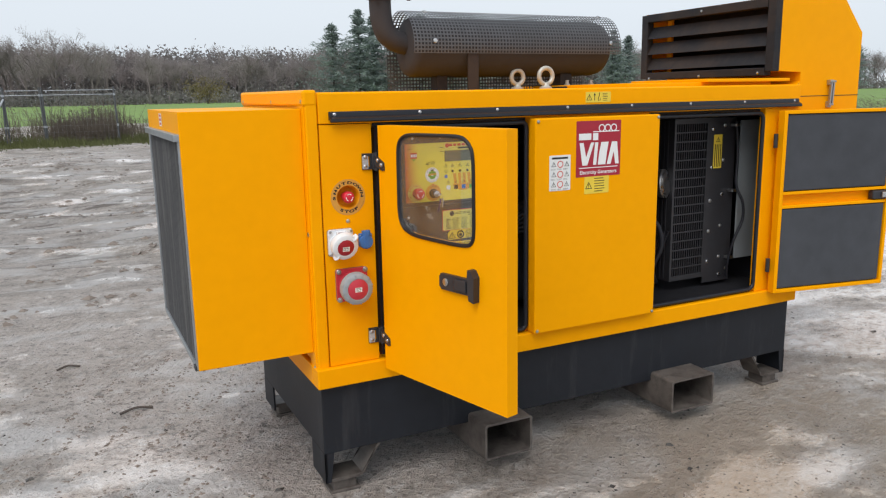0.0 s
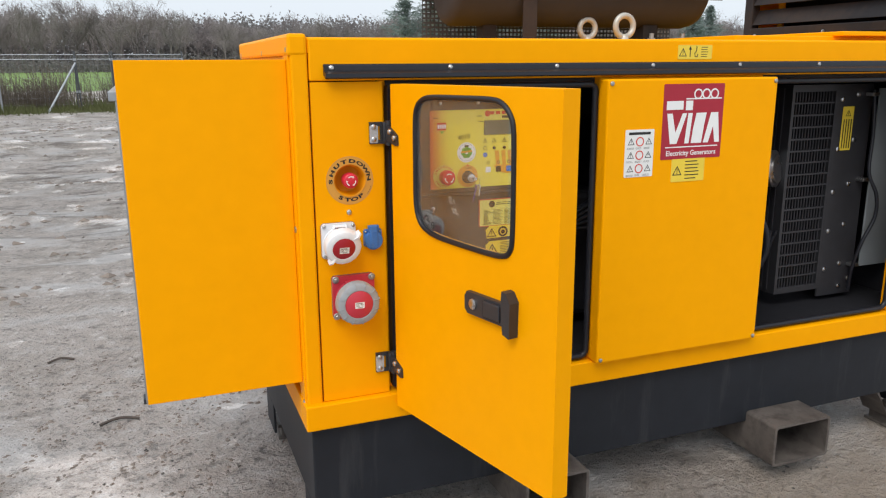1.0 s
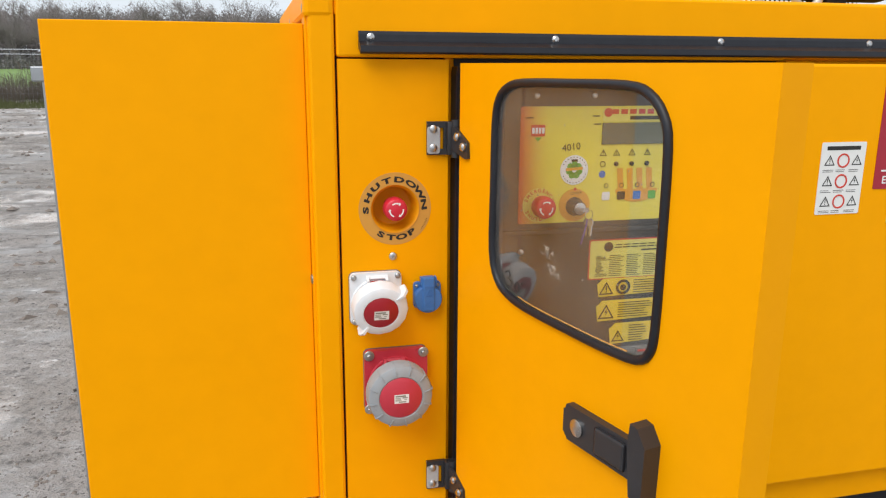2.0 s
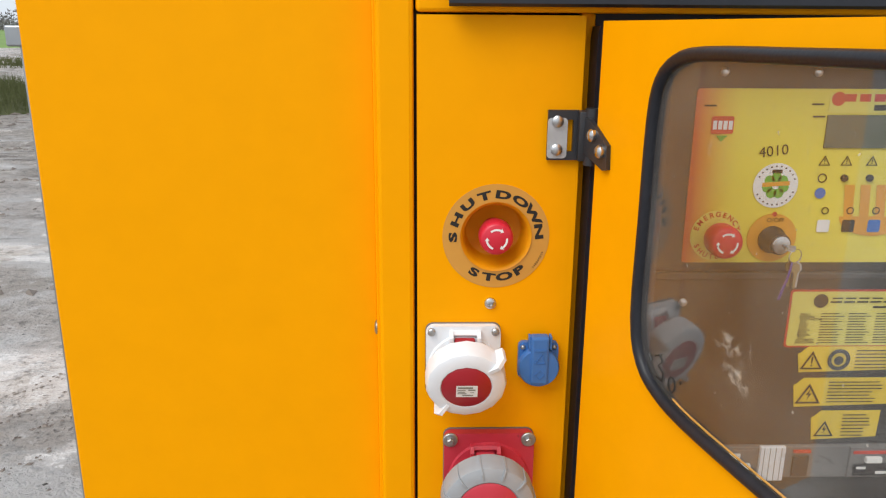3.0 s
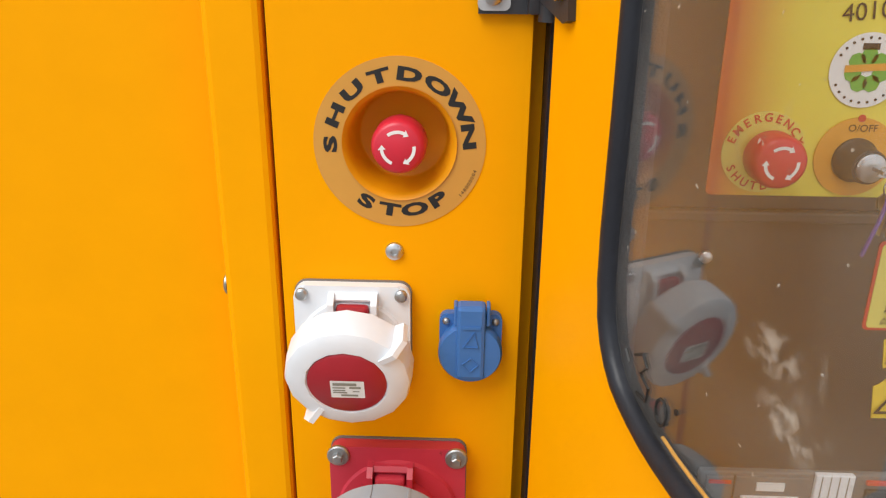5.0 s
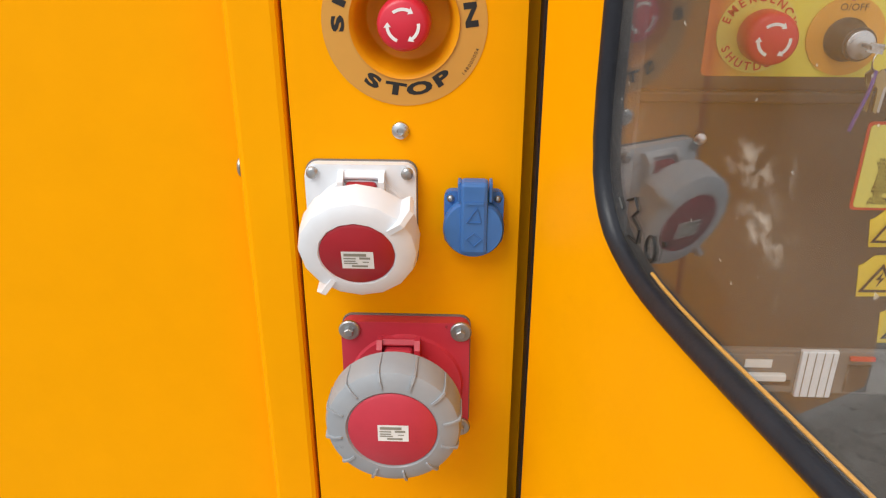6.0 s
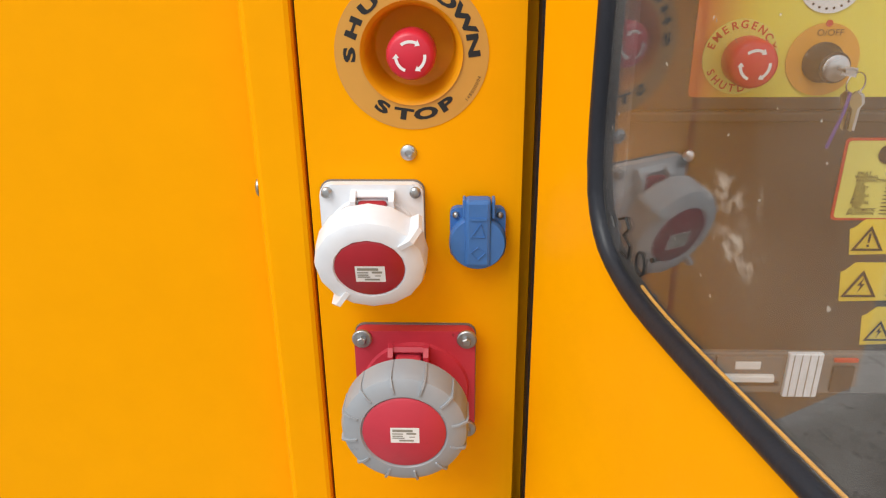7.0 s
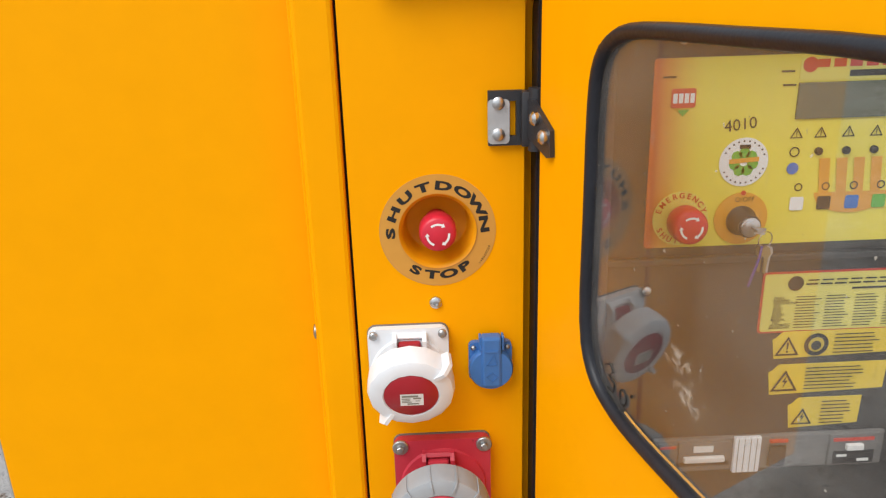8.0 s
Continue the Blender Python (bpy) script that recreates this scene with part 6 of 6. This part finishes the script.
for _ in range(15000):
    x, y = rnd.uniform(-16, 3.2), 24.3 + rnd.gauss(0.6, 0.75)
    if rnd.random() < 0.3:
        x, y = rnd.uniform(-16, 4.2), 27 + abs(rnd.gauss(0, 5))
    h = rnd.uniform(0.08, 0.3) * (0.5 + 0.8 * math.sin(x * 0.9 + y) ** 2)
    b = np.array([x, y, 0.0])
    o = len(G)
    G += [b, b + [0.03, 0, 0], b + np.array([rnd.gauss(0, 0.08), rnd.gauss(0, 0.08), h])]
    H_.append((o, o + 1, o + 2))
stuff("dry_weeds", V, T, STALK, "tall dry brown weeds along the fence", "weeds")
stuff("rough_grass", G, H_, GRASSB, "rough green grass at the foot of the fence", "grass")


verge = sheet("grass_verge", graded([(21, 90, 3)]), graded([(13.5, 45, 1.5)]), lambda x, y: 0.05 + 0.04 * np.sin(1.3 * x) * np.sin(1.1 * y) + 0 * x, FIELD)
tagged(verge, "green grass verge along the side of the yard", "grass", kind="stuff")
V, T = [], []
for _ in range(900):
    x, y = rnd.uniform(21.5, 31), rnd.uniform(13.5, 20)
    h = rnd.uniform(0.3, 1.0)
    b = np.array([x, y, 0.0])
    lean = np.array([rnd.gauss(0, 0.2), rnd.gauss(0, 0.2), 1.0]) * h
    o = len(V)
    V += [b - [0.008, 0, 0], b + [0.008, 0, 0], b + lean]
    T.append((o, o + 1, o + 2))
    for _ in range(5):
        p = b + lean * rnd.uniform(0.4, 1.0)
        o = len(V)
        V += [p, p + [0.012, 0, 0.01], p + np.array([rnd.gauss(0, 0.13), rnd.gauss(0, 0.13), rnd.uniform(0.0, 0.2)])]
        T.append((o, o + 1, o + 2))
stuff("verge_weeds", V, T, STALK, "dry brown weeds on the grass verge", "weeds")


def fence_panel(x0, x1, y, skew=0.0):
    root = thing("mesh_fence", "galvanised wire mesh site fence panel standing in weeds", "fence", "site fence panels", ((x0 + x1) / 2, y, 0))
    c = (x0 + x1) / 2
    for x in (x0, x1):
        bm = bmesh.new()
        rod(bm, (x - c, 0, -0.05), (x - c + skew, 0, 1.80), 0.028, 10)
        part("post", bm, POSTM, root)
        for z in (0.55, 1.52):
            bm = bmesh.new()
            lathe(bm, [(0, 0.036), (0.07, 0.036)], (x - c + skew * z / 1.8, 0, z), (0, 0, 1), 10)
            part("collar", bm, GALV, root)
    for z in (1.56, 1.70):
        bm = bmesh.new()
        rod(bm, (x0 - c, 0, z), (x1 - c, 0, z), 0.014, 8)
        part("rail", bm, GALV, root)
    bm = bmesh.new()
    n = int((x1 - x0) / 0.12)
    for k in range(n):
        x = x0 - c + (x1 - x0) * (k + 0.5) / n
        box(bm, x - 0.0012, x + 0.0012, -0.001, 0.001, 0.15, 1.70)
    for k in range(8):
        box(bm, x0 - c, x1 - c, -0.001, 0.001, 0.2 + 0.2 * k, 0.2025 + 0.2 * k)
    part("mesh", bm, GALV, root)


for x0, x1, lean in ((-11.6, -8.4, 0.02), (-8.3, -5.3, -0.03), (-5.2, -2.15, 0.03), (-2.05, -1.05, -0.06), (-1.0, 1.08, -0.05)):
    fence_panel(x0, x1, 25.0, lean)
stay = thing("fence_stay", "leaning galvanised tube propping the fence", "fence stay", at=(-2.4, 24.6, 0))
bm = bmesh.new()
rod(bm, (-0.5, -0.9, 0.0), (0.3, 0.35, 1.45), 0.03, 8)
part("tube", bm, GALV, stay)

mast = thing("camera_mast", "slim pale pole with a small white box on top", "mast", at=(-4.1, 24.0, 0))
bm = bmesh.new()
rod(bm, (0, 0, 0), (-0.03, 0, 2.05), 0.028, 8, 0.022)
part("pole", bm, GALV, mast)
part("camera_box", boxes((-0.1, 0.04, -0.08, 0.08, 2.0, 2.17), bevel=0.02), WHITE, mast)

# grassy bank at the side of the yard
bank = sheet("grass_bank", graded([(-15.5, -4.2, 0.2)]), graded([(8.6, 15.4, 0.2)]), lambda x, y: 0.34 * np.clip(1 - ((x + 9.8) / 5.6) ** 2 - ((y - 12.0) / 3.3) ** 2, -0.2, 1) + 0.03 * np.sin(3 * x) * np.sin(2.6 * y) - 0.02, GRASSB)
tagged(bank, "low green grassy bank at the side of the yard", "bank", kind="stuff")
V, T = [], []
for _ in range(16000):
    x, y = rnd.gauss(-9.6, 2.9), rnd.gauss(11.9, 1.6)
    k = 1 - ((x + 9.8) / 5.6) ** 2 - ((y - 12.0) / 3.3) ** 2
    if k < 0:
        continue
    h = rnd.uniform(0.1, 0.34)
    b = np.array([x, y, 0.34 * k - 0.03])
    a = rnd.uniform(0, 6.28)
    o = len(V)
    V += [b, b + [0.02 * math.cos(a), 0.02 * math.sin(a), 0], b + np.array([rnd.gauss(0, 0.1), rnd.gauss(0, 0.1), h])]
    T.append((o, o + 1, o + 2))
stuff("bank_grass", V, T, GRASSB, "long green grass on the bank", "grass")

# loose clods and small stones on the yard
def lumps(spots):
    """Small crumbs with six corners: (x, y, size) each."""
    V, T = [], []
    for x, y, s in spots:
        z = float(ground_height(np.float64(x), np.float64(y)))
        a = rnd.uniform(0, 3.1)
        c, d = math.cos(a), math.sin(a)
        o = len(V)
        for sx, sy, sz in ((1, 0, 0), (0, 1, 0), (-1, 0, 0), (0, -1, 0), (0.1, 0, 1), (-0.1, 0.1, -0.6)):
            px, py = s * (sx * 1.4 + rnd.gauss(0, 0.3)), s * (sy + rnd.gauss(0, 0.3))
            V.append((x + c * px - d * py, y + d * px + c * py, z + sz * s * 0.6))
        T += [(o, o + 1, o + 4), (o + 1, o + 2, o + 4), (o + 2, o + 3, o + 4), (o + 3, o, o + 4), (o + 1, o, o + 5), (o + 2, o + 1, o + 5), (o + 3, o + 2, o + 5), (o, o + 3, o + 5)]
    return V, T


def clear(x, y):
    return not (-0.1 < x < 2.4 and -0.02 < y < 0.95)


spots = []
for _ in range(4200):
    r, a = 0.6 + 9.5 * rnd.random() ** 1.3, rnd.uniform(0, 6.28)
    spots.append((0.6 + r * math.cos(a), 0.2 + r * math.sin(a), rnd.uniform(0.002, 0.007) * (2.6 if rnd.random() < 0.025 else 1.0)))
stuff("loose_stones", *lumps([p for p in spots if clear(p[0], p[1])]), RUSTY, "small dark clods and stones scattered on the mud", "stones")
spots = []
# pressed out along wheel tracks, near and far
for k in range(46):
    y0, wob, ph = 3.2 + 0.42 * k + rnd.gauss(0, 0.12), rnd.uniform(0.1, 0.35), rnd.uniform(0, 6)
    x = -16.0
    gapped = rnd.uniform(0.15, 0.8)
    while x < 4:
        x += rnd.expovariate(9.0 / (1 + 0.04 * y0))
        if math.sin(x * 0.55 + ph * 2) > gapped * 2 - 1:
            spots.append((x, y0 + 0.22 * x + wob * math.sin(0.5 * x + ph) + rnd.gauss(0, 0.07), rnd.uniform(0.014, 0.045)))
for k in range(13):
    x0, y0 = -2.7 + 0.17 * k + rnd.gauss(0, 0.04), -0.7
    for _ in range(190):
        q = rnd.uniform(0, 2.6)
        spots.append((x0 + 0.55 * q + rnd.gauss(0, 0.016), y0 + q, rnd.uniform(0.003, 0.009)))
for _ in range(900):
    spots.append((rnd.gauss(1.0, 0.45), rnd.gauss(-0.75, 0.16), rnd.uniform(0.002, 0.006)))
stuff("mud_clods", *lumps([p for p in spots if clear(p[0], p[1])]), CLOD, "crumbs of drying mud pressed up along wheel tracks", "clods")
for x, y, L in ((-0.771, 1.92, 0.055), (-0.505, 1.147, 0.07)):
    twig = thing("twig", "short dark broken twig lying on the mud", "twig", at=(x, y, float(ground_height(np.float64(x), np.float64(y)))))
    bm = bmesh.new()
    tube(bm, smooth_line([(-L, -0.01, 0.004), (0, 0.012, 0.012), (L, 0.0, 0.004)]), 0.006, 6)
    part("stick", bm, BARK, twig)
